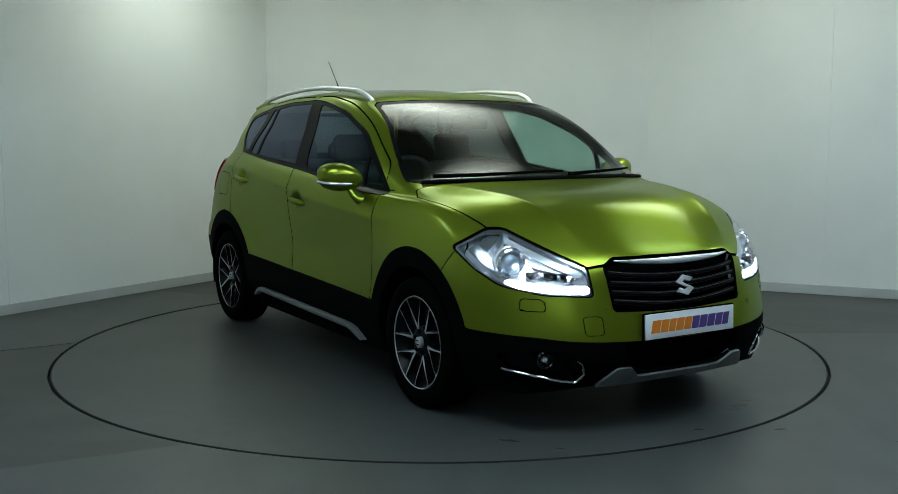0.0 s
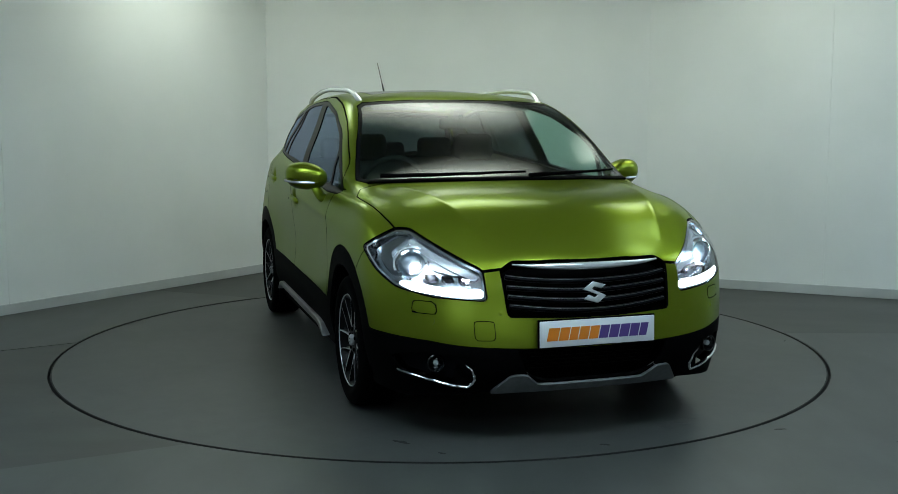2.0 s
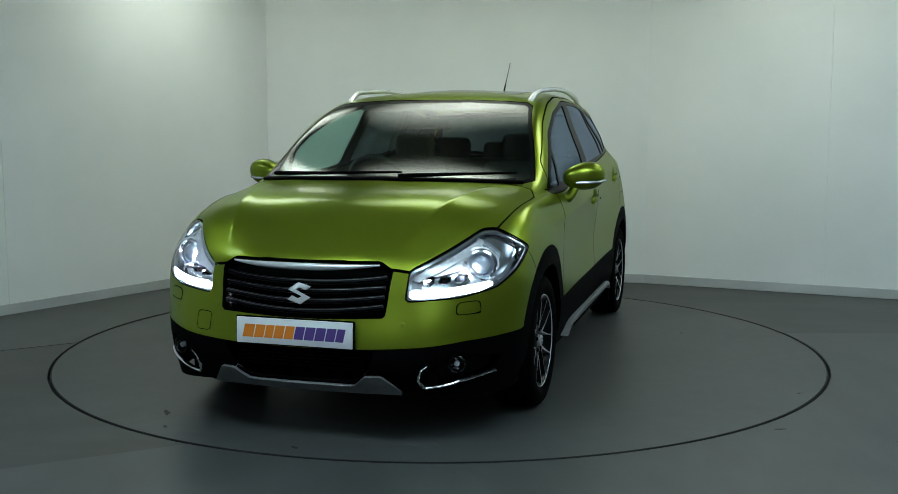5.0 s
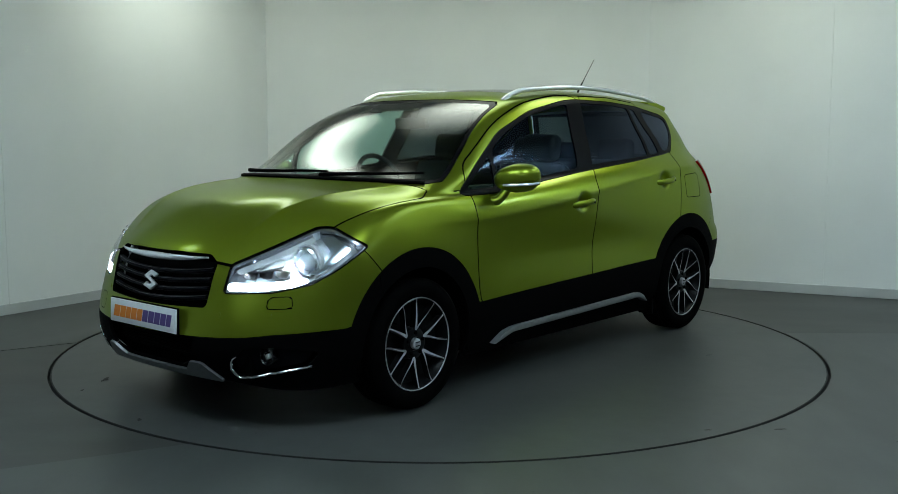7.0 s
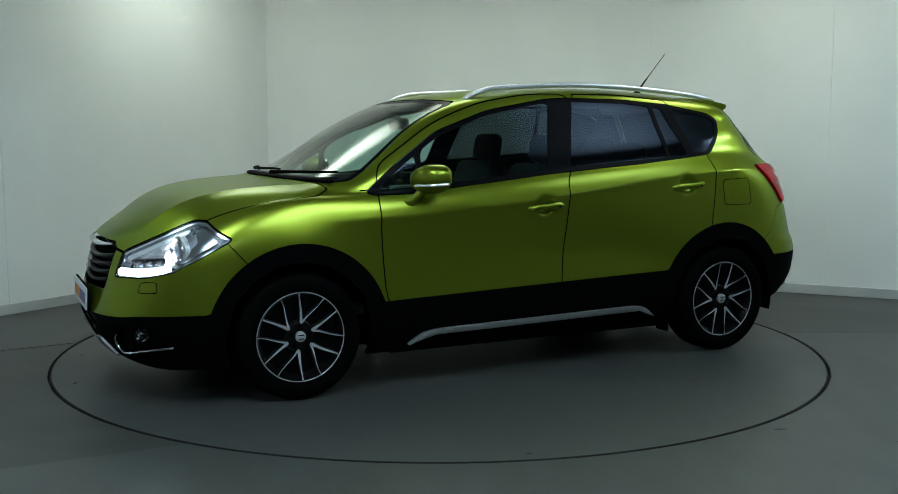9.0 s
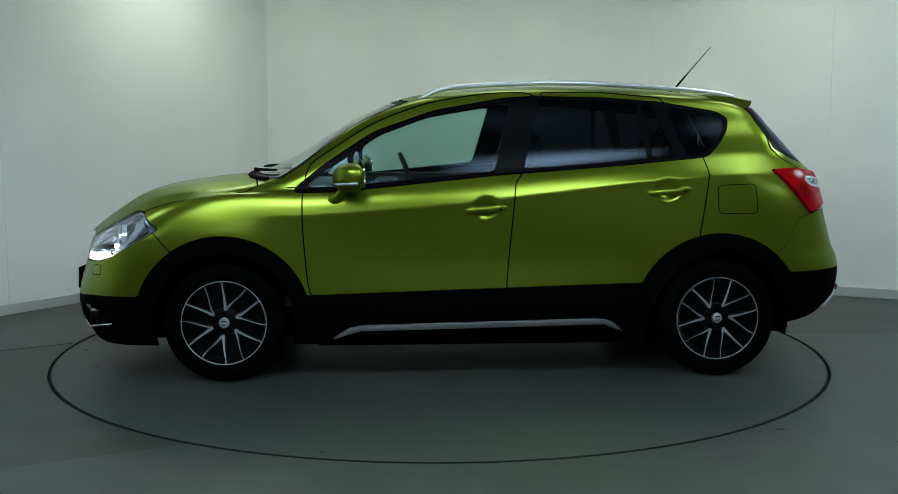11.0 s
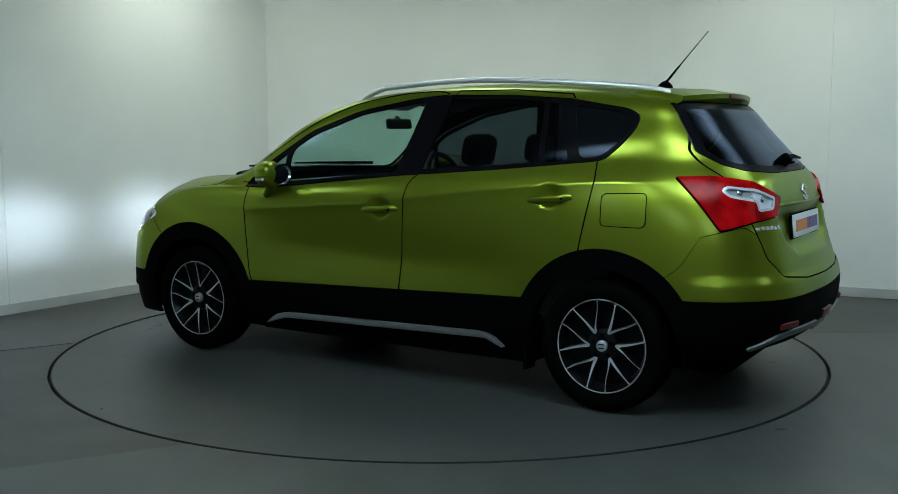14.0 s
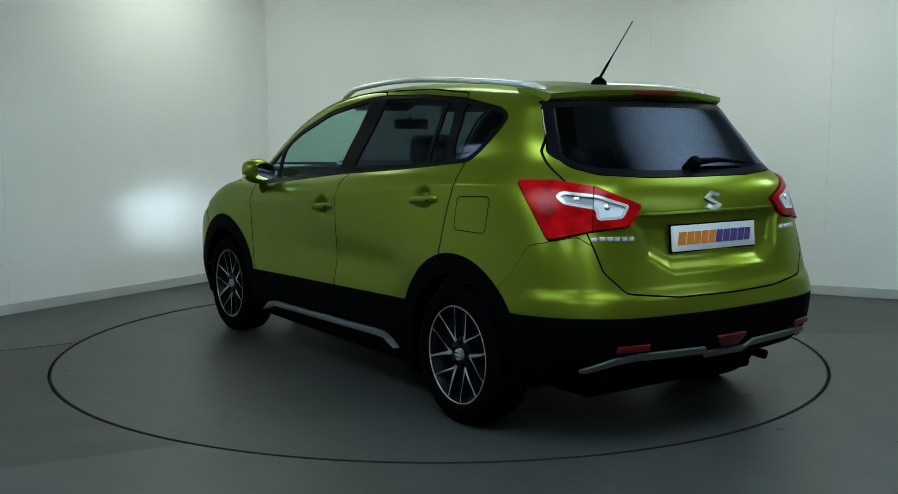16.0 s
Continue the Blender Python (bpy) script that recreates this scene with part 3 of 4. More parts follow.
dlo, body = take(body, field(body, DLO, side, on_flank), 0.002)
SCREEN = [(-.3, 1.062), (.45, 1.056), (.70, 1.046), (.745, 1.056), (.680, 1.245), (.592, 1.44), (.555, 1.460), (.45, 1.468), (.25, 1.477), (-.3, 1.480)]
screen, body = take(body, field(body, SCREEN, face, lambda V: 0.1 - V[:, 0]), 0.002)
REARGLASS = soft([(-.3, 1.106), (.3, 1.108), (.54, 1.124), (.605, 1.150), (.640, 1.21), (.562, 1.432), (.40, 1.436), (-.3, 1.439)], 1)
rear_glass, body = take(body, field(body, REARGLASS, face, lambda V: V[:, 0] + 1.3), 0.002)

# lamps and grille openings
HEADLAMP = soft([(-1.168, .605), (-1.132, .728), (-.93, .812), (-.76, .885), (-.69, .885), (-.535, .80), (-.66, .715), (-.78, .652), (-.95, .617)], 1.5)
headlamp_skin, body = take(body, field(body, HEADLAMP, nose_corner, lambda V: 1.4 - V[:, 0]))
TAILLAMP = soft([(-.596, 1.097), (-.74, .862), (-.91, .90), (-1.06, .917), (-1.109, 1.0), (-.93, 1.075), (-.75, 1.10)], .8)
tail_skin, body = take(body, field(body, TAILLAMP, tail_corner, lambda V: V[:, 0] + 1.4))
GRILLE = soft([(-.335, .764), (.335, .764), (.388, .730), (.372, .542), (.1, .533), (-.372, .533)], 1)
grille_skin, body = take(body, field(body, GRILLE, face, lambda V: 1.6 - V[:, 0]))
INTAKE = soft([(-.4, .412), (.345, .408), (.295, .30), (.205, .266), (-.4, .262)], 1)
intake_skin, clad = take(clad, field(clad, INTAKE, face, lambda V: 1.6 - V[:, 0]))
FOG = soft([(.765, .30), (.55, .245), (.508, .262), (.515, .315), (.58, .378), (.70, .385), (.80, .36)], 1)
fog_skin, clad = take(clad, field(clad, FOG, face, lambda V: 1.5 - V[:, 0]))

# painted panels
BONNET = [(2.118, -.3), (2.112, .10), (2.102, .25), (2.085, .36), (2.05, .47), (1.90, .615), (1.775, .73), (1.62, .757), (1.3, .787), (1.19, .785), (1.125, .755),
          (1.15, .60), (1.212, .3), (1.228, -.3)]
bonnet, body = take(body, field(body, BONNET, above, lambda V: 0.70 - V[:, 2]))
TAILGATE = soft([(-.5, 1.46), (.45, 1.455), (.52, 1.445), (.650, 1.22), (.658, 1.165), (.658, 1.10), (.655, .90), (.62, .74), (.54, .655), (.3, .628), (-.5, .618)], 1)
tailgate, body = take(body, field(body, TAILGATE, face, lambda V: V[:, 0] + 1.3))
DOOR_F = [(.887, .994), (.885, .78), (.853, .40), (-.170, .40), (-.170, .49), (-.216, 1.036), (-.262, 1.09), (-.38, 1.508), (-.1, 1.506), (.234, 1.455), (.523, 1.348), (.86, 1.13)]
door_f, body = take(body, field(body, soft(DOOR_F, 9), side, on_flank))
DOOR_R = [(-.216, 1.036), (-.170, .49), (-.170, .40), (-.86, .40), (-1.15, .50), (-1.187, .763), (-1.243, 1.074), (-1.225, 1.17), (-1.06, 1.44), (-1.022, 1.482), (-.709, 1.508), (-.38, 1.508), (-.262, 1.09)]
door_r, body = take(body, field(body, DOOR_R, side, on_flank))
FLAP = soft([(-1.285, 1.018), (-1.495, 1.025), (-1.50, .87), (-1.288, .872)], 1.6)
flap, body = take(body, field(body, FLAP, side, on_flank), 0.002)
front_bumper, body = take(body, np.maximum(1.50 - body[0][:, 0] + (body[0][:, 2] - 0.62) * 0.9, body[0][:, 2] - 0.80))
rear_bumper, body = take(body, np.maximum(body[0][:, 0] + 1.50, body[0][:, 2] - np.interp(body[0][:, 0], [-2.0, -1.9, -1.74, -1.66, -1.52], [.80, .88, .84, .70, .60])), 0.0015)
WASHER = soft([(-.975, .548), (-.965, .598), (-.865, .603), (-.862, .552)], .7)
washer, front_bumper = take(front_bumper, field(front_bumper, WASHER, nose_corner), 0.0018)
TOW = soft([(.43, .448), (.43, .526), (.51, .526), (.51, .448)], 1)
tow, bumper_right = take(front_bumper, field(front_bumper, TOW, face, lambda V: 1.6 - V[:, 0]), 0.0015)
fender, body = take(body, np.maximum(0.6 - body[0][:, 0], np.where(body[0][:, 0] > 0.98, -1.0, body[0][:, 2] - 1.01)))
SUNROOF = soft([(.04, -.3), (.03, .36), (-.02, .41), (-.68, .42), (-.72, .38), (-.73, -.3)], 1)
sunroof, body = take(body, field(body, SUNROOF, above, lambda V: 1.3 - V[:, 2]))

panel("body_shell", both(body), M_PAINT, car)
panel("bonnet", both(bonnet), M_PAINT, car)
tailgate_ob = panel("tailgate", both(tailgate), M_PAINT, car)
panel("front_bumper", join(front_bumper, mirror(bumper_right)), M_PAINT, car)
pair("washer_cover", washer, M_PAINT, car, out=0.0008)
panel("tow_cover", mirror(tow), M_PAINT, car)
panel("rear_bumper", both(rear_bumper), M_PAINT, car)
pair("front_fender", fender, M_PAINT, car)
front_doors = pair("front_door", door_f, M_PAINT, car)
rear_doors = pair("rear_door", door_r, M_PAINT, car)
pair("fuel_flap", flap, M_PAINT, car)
panel("sunroof", both(sunroof), M_GLOSSBLK, car, "black glass sunroof")
screen, border = take(screen, field(screen, SCREEN, face) + 0.016, 0.0)
panel("windscreen", both(screen), M_GLASS, car, "clear glass windscreen", thick=0.004)
panel("screen_border", both(border), M_SURROUND, car, "black printed border of the windscreen", thick=0.004)
rear_glass, rear_border = take(rear_glass, field(rear_glass, REARGLASS, face) + 0.030, 0.0)
panel("rear_window", both(rear_glass), M_PRIV, car, "dark privacy glass rear window", thick=0.004)
panel("rear_window_border", both(rear_border), M_SURROUND, car, "black printed border of the rear window", thick=0.004)

# cladding in its pieces
V = clad[0]
nose, rest = take(clad, 1.50 - V[:, 0] + (V[:, 2] - .3) * .2, 0.0015)
tail, flank = take(rest, rest[0][:, 0] + 1.62, 0.0015)
SKID_F = [(-.3, .254), (.24, .256), (.30, .304), (.365, .304), (.435, .225), (.40, .19), (-.3, .19)]
skid_f, nose = take(nose, field(nose, SKID_F, face, lambda V: 1.6 - V[:, 0]), 0.0)
SKID_R = [(-.3, .385), (.12, .385), (.15, .408), (.50, .415), (.60, .40), (.70, .342), (.67, .335), (.58, .375), (.50, .388), (.15, .380), (.12, .357), (-.3, .357)]
skid_r, tail = take(tail, field(tail, SKID_R, face, lambda V: V[:, 0] + 1.6), 0.0)
panel("front_skid_plate", both(skid_f), M_SILVER, car, "silver painted skid plate", out=0.012, thick=0.03)
panel("rear_skid_plate", both(skid_r), M_SILVER, car, "silver painted skid plate", out=0.012, thick=0.03)
panel("front_bumper_cladding", both(nose), M_CLAD, car, "black grained plastic cladding")
panel("rear_bumper_cladding", both(tail), M_CLAD, car, "black grained plastic cladding")
pair("sill_cladding", flank, M_CLAD, car, "black grained plastic cladding")
inner_skin = keep(shift(P0, -0.016), -arch(P0, 0.365))
for f_ in ((DLO, side, on_flank), (SCREEN, face, lambda V: 0.1 - V[:, 0]), (REARGLASS, face, lambda V: V[:, 0] + 1.3),
           (GRILLE, face, lambda V: 1.6 - V[:, 0]), (HEADLAMP, nose_corner, lambda V: 1.4 - V[:, 0]), (INTAKE, face, lambda V: 1.6 - V[:, 0]),
           (FOG, face, lambda V: 1.5 - V[:, 0])):
    inner_skin = keep(inner_skin, 0.004 - field(inner_skin, *f_))
panel("inner_shell", both(inner_skin), M_INNER, car, thick=0)

# side windows: black surround with the panes set in
PANES = {
    "quarter_glass": (soft([(.655, 1.018), (.655, 1.180), (.79, 1.085), (.865, 1.022), (.84, 1.013)], 1), M_GLASS_S),
    "front_door_glass": (soft([(.625, 1.022), (-.095, 1.092), (-.115, 1.11), (-.205, 1.452), (-.17, 1.455), (.19, 1.392), (.5, 1.280), (.625, 1.202)], 3), M_GLASS_S),
    "rear_door_glass": (soft([(-.265, 1.108), (-.36, 1.462), (-.34, 1.468), (-.70, 1.462), (-.89, 1.445), (-.925, 1.15)], 1), M_PRIV),
    "rear_quarter_pane": (soft([(-.955, 1.152), (-.915, 1.443), (-.975, 1.435), (-1.08, 1.165)], 1), M_PRIV),
    "rear_side_glass": (soft([(-1.135, 1.172), (-1.235, 1.183), (-1.31, 1.25), (-1.355, 1.31), (-1.367, 1.367), (-1.31, 1.391), (-1.05, 1.432)], 3), M_PRIV)}
surround = dlo
for nm, (poly, m) in PANES.items():
    pane, surround = take(surround, field(surround, poly, side), 0.0)
    pair(nm, pane, m, car, thick=0.003, out=-0.004)
pair("window_surround", surround, M_SURROUND, car, "gloss black window surround", thick=0.012)


# ---- what is set into and onto the skin ----
def at_skin(a, b, view, where):
    """The skin's place and normal seen along an axis at (a, b)."""
    V, N, _ = P0
    ok = np.where(where(V) < 0)[0]
    d = np.linalg.norm(view(V[ok]) - np.array([a, b]), axis=1)
    k = ok[np.argsort(d)[:4]]
    w = 1 / (np.sort(d)[:4] + 1e-4)
    w /= w.sum()
    n_ = (N[k] * w[:, None]).sum(0)
    return Vector((V[k] * w[:, None]).sum(0)), Vector(n_ / np.linalg.norm(n_))


def nose_at(y, z):
    p_, n_ = at_skin(abs(y), z, face, lambda V: 1.2 - V[:, 0])
    s = -1 if y < 0 else 1
    return Vector((p_.x, p_.y * s, p_.z)), Vector((n_.x, n_.y * s, n_.z))


def tail_at(y, z):
    p_, n_ = at_skin(abs(y), z, face, lambda V: V[:, 0] + 1.2)
    s = -1 if y < 0 else 1
    return Vector((p_.x, p_.y * s, p_.z)), Vector((n_.x, n_.y * s, n_.z))


def flank_at(x, z):
    return at_skin(x, z, side, on_flank)


def frame_at(p_, n_):
    """A pose whose z axis is the normal and whose y axis is as upright as can be."""
    zz = n_.normalized()
    xx = Vector((0, 0, 1)).cross(zz).normalized()
    yy = zz.cross(xx)
    return Matrix.Translation(p_) @ Matrix((xx, yy, zz)).transposed().to_4x4()


def evened(pts, by=1, deg=4):
    """Points along a bar, freed of small waves: the other coordinates follow low powers of one."""
    q = np.array([tuple(v) for v in pts], float)
    for k in range(3):
        if k != by:
            q[:, k] = np.polyval(np.polyfit(q[:, by], q[:, k], deg), q[:, by])
    return [Vector(v) for v in q]


def flipped(bm):
    """A mirrored copy across the car's middle plane."""
    me = bpy.data.meshes.new("tmp")
    bm.to_mesh(me)
    b2 = bmesh.new()
    b2.from_mesh(me)
    bpy.data.meshes.remove(me)
    for v in b2.verts:
        v.co.y = -v.co.y
    bmesh.ops.reverse_faces(b2, faces=b2.faces)
    return b2


def twins(name, bm, material, parent=car, label="", smooth_=True):
    """A part and its twin on the other side; parent may be the pair of parents."""
    other = flipped(bm)
    ps = parent if isinstance(parent, (list, tuple)) else (parent, parent)
    return [part(name, bm, material, ps[0], label, smooth_), part(name, other, material, ps[1], label, smooth_)]


# grille
panel("grille_backing", both(grille_skin), M_INNER, car, thick=0.0, out=-0.05)
for i in range(4):
    z0 = 0.704 - 0.040 * i
    half = 0.372 - 0.004 * i
    pts, rad = [], []
    for y in np.linspace(-half, half, 25):
        q, n_ = nose_at(y, z0 - 0.024 * (1 - (y / half) ** 2))
        pts.append(q - n_ * 0.016)
        rad.append(0.013)
    pts = evened(pts)
    part("grille_slat", tube(pts, rad, 8, 0.85), M_SURROUND, car)
    part("slat_edge", tube([q + Vector((0.013, 0, 0.008)) for q in pts], 0.0008, 6), M_SILVER, car, "thin bright edge on the grille slat")
pts, rad = [], []
for y in np.linspace(-.335, .335, 27):
    q, n_ = nose_at(y, .748 - 0.010 * (1 - (y / .335) ** 2))
    pts.append(q + n_ * 0.005)
    rad.append(0.003 + 0.013 * (1 - (y / .345) ** 2))
part("grille_bar", tube(evened(pts), rad, 10, 1.0), M_EMBLEM, car, "chrome bar along the grille's top")
MARK = [(-.052, .012), (-.006, .044), (.052, .028), (.030, .012), (.000, .022), (-.014, .012), (.052, -.018), (.010, -.048), (-.050, -.030), (-.030, -.012),
        (-.002, -.024), (.014, -.014)]
q, n_ = nose_at(0, .632)
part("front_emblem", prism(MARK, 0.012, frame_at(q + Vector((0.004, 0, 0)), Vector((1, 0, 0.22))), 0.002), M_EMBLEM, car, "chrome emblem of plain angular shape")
panel("intake_backing", both(intake_skin), M_INNER, car, thick=0.0, out=-0.06)
for i in range(5):
    pts = []
    for y in np.linspace(-.28, .28, 15):
        q, n_ = nose_at(y, .292 + .024 * i)
        pts.append(q - n_ * 0.045)
    part("intake_bar", tube(evened(pts), 0.004, 6), M_CLAD, car)
pair("fog_recess", fog_skin, M_SURROUND, car, "black recess round the fog lamp", thick=0.0, out=-0.035)

# fog lamps with their chrome hooks
pts = []
for y, z in spline([(.775, .300), (.70, .281), (.60, .256), (.535, .246), (.510, .266), (.514, .312), (.545, .345)], 30):
    q, n_ = nose_at(y, z)
    pts.append(q + n_ * 0.002)
twins("fog_trim", tube(pts, [0.0065] * 22 + [0.0065 - 0.0007 * i for i in range(8)], 8), M_CHROME, label="chrome hook-shaped trim")
q, n_ = nose_at(.648, .345)
m = pose(q.x - 0.022, q.y, q.z, 0, 0, 12)
for mm in (m, pose(q.x - 0.022, -q.y, q.z, 0, 0, -12)):
    b = lathe([(0.038, -0.03), (0.038, 0.01), (0.034, 0.013), (0.030, 0.008), (0.026, -0.01), (0.001, -0.02)], 28, "X")
    f = part("fog_lamp", b, M_GLOSSBLK, car, "round fog lamp", at=mm)
    part("lens", lathe([(0.031, 0.008), (0.022, 0.014), (0.001, 0.016)], 24, "X"), M_LENS, f)
    part("bulb_cap", lathe([(0.012, -0.01), (0.011, 0.004), (0.001, 0.007)], 16, "X"), M_REFLW, f)

# headlamps
lens = pair("headlamp", headlamp_skin, M_LENS, car, "clear headlamp with a bright white light bar", thick=0.004)
rim, _ = take(headlamp_skin, -0.012 - field(headlamp_skin, HEADLAMP, nose_corner), 0.0)
for P_, name, m, off in ((headlamp_skin, "housing", mat("lamp_housing", (0.80, 0.82, 0.85), 0.35, 0.35), -0.075), (rim, "inner_bezel", M_REFL, -0.010)):
    for q, ob in zip((P_, mirror(P_)), lens):
        panel(name, q, m, ob, thick=0.05 if name == "inner_bezel" else 0, out=off)
BAR = soft([(-1.150, .617), (-1.0, .622), (-.86, .640), (-.79, .664), (-.80, .682), (-.90, .668), (-1.02, .655), (-1.148, .653)], 1)
bar, _ = take(headlamp_skin, field(headlamp_skin, BAR, nose_corner), 0.0)
WING = soft([(-.60, .80), (-.70, .872), (-.76, .868), (-.70, .80), (-.80, .70), (-.74, .70)], 1)
wing, _ = take(headlamp_skin, field(headlamp_skin, WING, nose_corner), 0.0)
BROW = soft([(-1.12, .71), (-.93, .792), (-.77, .862), (-.77, .835), (-.92, .770), (-1.11, .685)], 1)
brow, _ = take(headlamp_skin, field(headlamp_skin, BROW, nose_corner), 0.0)
BOWL = soft([(-1.10, .665), (-1.04, .712), (-.93, .735), (-.87, .70), (-.90, .675), (-1.0, .66)], 1)
bowl, _ = take(headlamp_skin, field(headlamp_skin, BOWL, nose_corner), 0.0)
BLINK = soft([(-1.05, .722), (-.94, .772), (-.90, .765), (-.91, .742), (-1.03, .712)], 1)
blink, _ = take(headlamp_skin, field(headlamp_skin, BLINK, nose_corner), 0.0)
# bar_backing: black sheet added to keep the bar's light out of the housing
for P_, name, m, off, th in ((bar, "light_bar", M_DRL, -0.0055, 0.0), (bar, "bar_backing", M_GLOSSBLK, -0.010, 0.03), (wing, "outer_reflector", M_REFL, -0.03, 0.03), (brow, "upper_bezel", M_REFLW, -0.022, 0.03),
                             (bowl, "reflector_bowl", M_REFL, -0.05, 0.02), (blink, "indicator", M_REFLW, -0.035, 0.02)):
    for q, ob in zip((P_, mirror(P_)), lens):
        panel(name, q, m, ob, thick=th, out=off)
for sg, ob in ((1, lens[0]), (-1, lens[1])):
    p_, n_ = at_skin(-.815, .765, nose_corner, lambda V: 1.4 - V[:, 0])
    q = p_ - n_ * 0.045
    mm = pose(q.x, q.y * sg, q.z, 0, 0, 12 * sg)
    part("projector", lathe([(0.066, -0.02), (0.066, 0.008), (0.058, 0.014), (0.050, 0.006), (0.046, -0.01), (0.041, -0.012)], 32, "X"), M_CHROME, ob, at=mm)
    part("projector_lens", lathe([(0.041, -0.012), (0.036, 0.004), (0.022, 0.014), (0.001, 0.018)], 28, "X"),
         mat("projector_glass", (0.30, 0.36, 0.42), 0.03, 0.4), ob, "round bluish projector lens", at=mm)
    part("projector_collar", lathe([(0.078, -0.03), (0.078, -0.006), (0.070, -0.002), (0.066, -0.012)], 32, "X"), M_REFLW, ob, at=mm)

# forward emitters added in the headlamps, each deep in a narrow rectangular tunnel that shapes its beam
for sg, ob in ((1, lens[0]), (-1, lens[1])):
    for a, z in ((-1.07, .688), (-1.00, .696), (-.93, .703)):
        p_, n_ = at_skin(a, z, nose_corner, lambda V: 1.4 - V[:, 0])
        q = p_ - n_ * 0.024
        mm = pose(q.x, q.y * sg, q.z, 0, 0.5, 0)
        b = None
        for cy, cz, sy, sz in ((0, .0105, .036, .002), (0, -.0105, .036, .002), (.017, 0, .002, .019), (-.017, 0, .002, .019)):
            b = box(-.027, cy, cz, .062, sy, sz, bm=b)
        part("beam_tunnel", b, M_GLOSSBLK, ob, at=mm, smooth=False)
        b = bmesh.new()
        b.faces.new([b.verts.new((-.055, y, z)) for y, z in ((-.0155, -.009), (.0155, -.009), (.0155, .009), (-.0155, .009))])
        part("beam_source", b, M_BEAM, ob, "bright bluish-white emitter added for the headlamp beam", at=mm, smooth=False)

# parking sensors
for y, z in ((.448, .516), (-.40, .56), (.66, .52), (-.66, .52)):
    p_, n_ = nose_at(y, z)
    part("parking_sensor", lathe([(0.011, -0.004), (0.011, 0.002), (0.001, 0.003)], 16, "Z"), M_PAINT, car, at=frame_at(p_, n_))


def plate(name, p_, n_, w, h):
    """A white plate with the dealer's two-colour wordmark as plain slanted bars."""
    mm = frame_at(p_, n_)
    pl = part(name, box(0, 0, 0, w, h, 0.010, 0.003), M_PLATE, car, "white plate with an orange and purple wordmark in bars", at=mm)
    part("plate_holder", box(0, 0, -0.008, w + 0.012, h + 0.012, 0.010, 0.003), M_CLAD, pl)
    x = -w * 0.435
    widths = [1.25, 1.1, .95, 1.1, 1.05, 1.05, 1.1, 1.1, 1.05, .9]
    unit = w * 0.87 / (sum(widths) + 0.12 * 9)
    for i, k in enumerate(widths):
        a = unit * k
        poly = [(x - .006, -h * .26), (x + a - .006, -h * .26), (x + a + .006, h * .24), (x + .006, h * .24)]
        part("wordmark_bar", prism(poly, 0.0012, Matrix.Translation((0, 0, 0.005))), M_ORANGE if i < 5 else M_PURPLE, pl, smooth=False)
        x += a + unit * 0.12
    return pl


plate("front_plate", Vector((2.212, 0, .474)), Vector((1, 0, 0.04)), .525, .108)
plate("rear_plate", Vector((-2.006, 0, .856)), Vector((-1, 0, 0.10)), .52, .108)

# tail lamps: body half and tailgate half, clear panes in red
V = tail_skin[0]
dark_white = mat("lamp_grey", (0.30, 0.29, 0.29), 0.25)
pale_white = mat("lamp_white", (0.72, 0.72, 0.74), 0.25)
halves = take(tail_skin, tail_corner(V)[:, 0] + 0.915, 0.002)
CLEAR = soft([(-.765, 1.035), (-.79, 1.055), (-.93, 1.042), (-1.055, 1.0), (-1.03, .948), (-.93, .942), (-.925, .985), (-.80, 1.005)], 1)
for P_ in halves:
    clear, red = take(P_, field(P_, CLEAR, tail_corner), 0.0)
    inner, ring_ = take(clear, field(clear, CLEAR, tail_corner) + 0.011, 0.0)
    lamps = pair("tail_lamp", red, M_RED, car, "glossy red tail lamp", thick=0.03, out=0.014)
    for name, q, m, off in (("clear_rim", ring_, M_REFLW, 0.014), ("clear_pane", inner, M_LENS, 0.013), ("lamp_reflector", inner, pale_white if P_[0][:, 0].mean() < -1.85 else dark_white, 0.004)):
        for r, ob in zip((q, mirror(q)), lamps):
            panel(name, r, m, ob, thick=0.02, out=off)
    for sg, ob in ((1, lamps[0]), (-1, lamps[1])):
        c = inner[0].mean(0) + inner[1].mean(0) * 0.006
        part("bulb", lathe([(0.016, -0.02), (0.017, -0.004), (0.010, 0.003), (0.001, 0.005)], 16, "X"), M_REFL, ob, at=pose(c[0], c[1] * sg, c[2], 0, 0, 180 - 30 * sg))

# tailgate fittings
part("rear_emblem", prism(MARK, 0.008, frame_at(tail_at(0, 1.005)[0] + Vector((-0.001, 0, 0)), Vector((-1, 0, 0.25))), 0.0015), M_EMBLEM, tailgate_ob, "chrome emblem of plain angular shape")
part("plate_brow", tube(evened([tail_at(y, .962)[0] + Vector((.001, 0, 0)) for y in np.linspace(-.42, .42, 29)]), [.002] + [.009] * 27 + [.002], 8), M_PAINT, tailgate_ob)
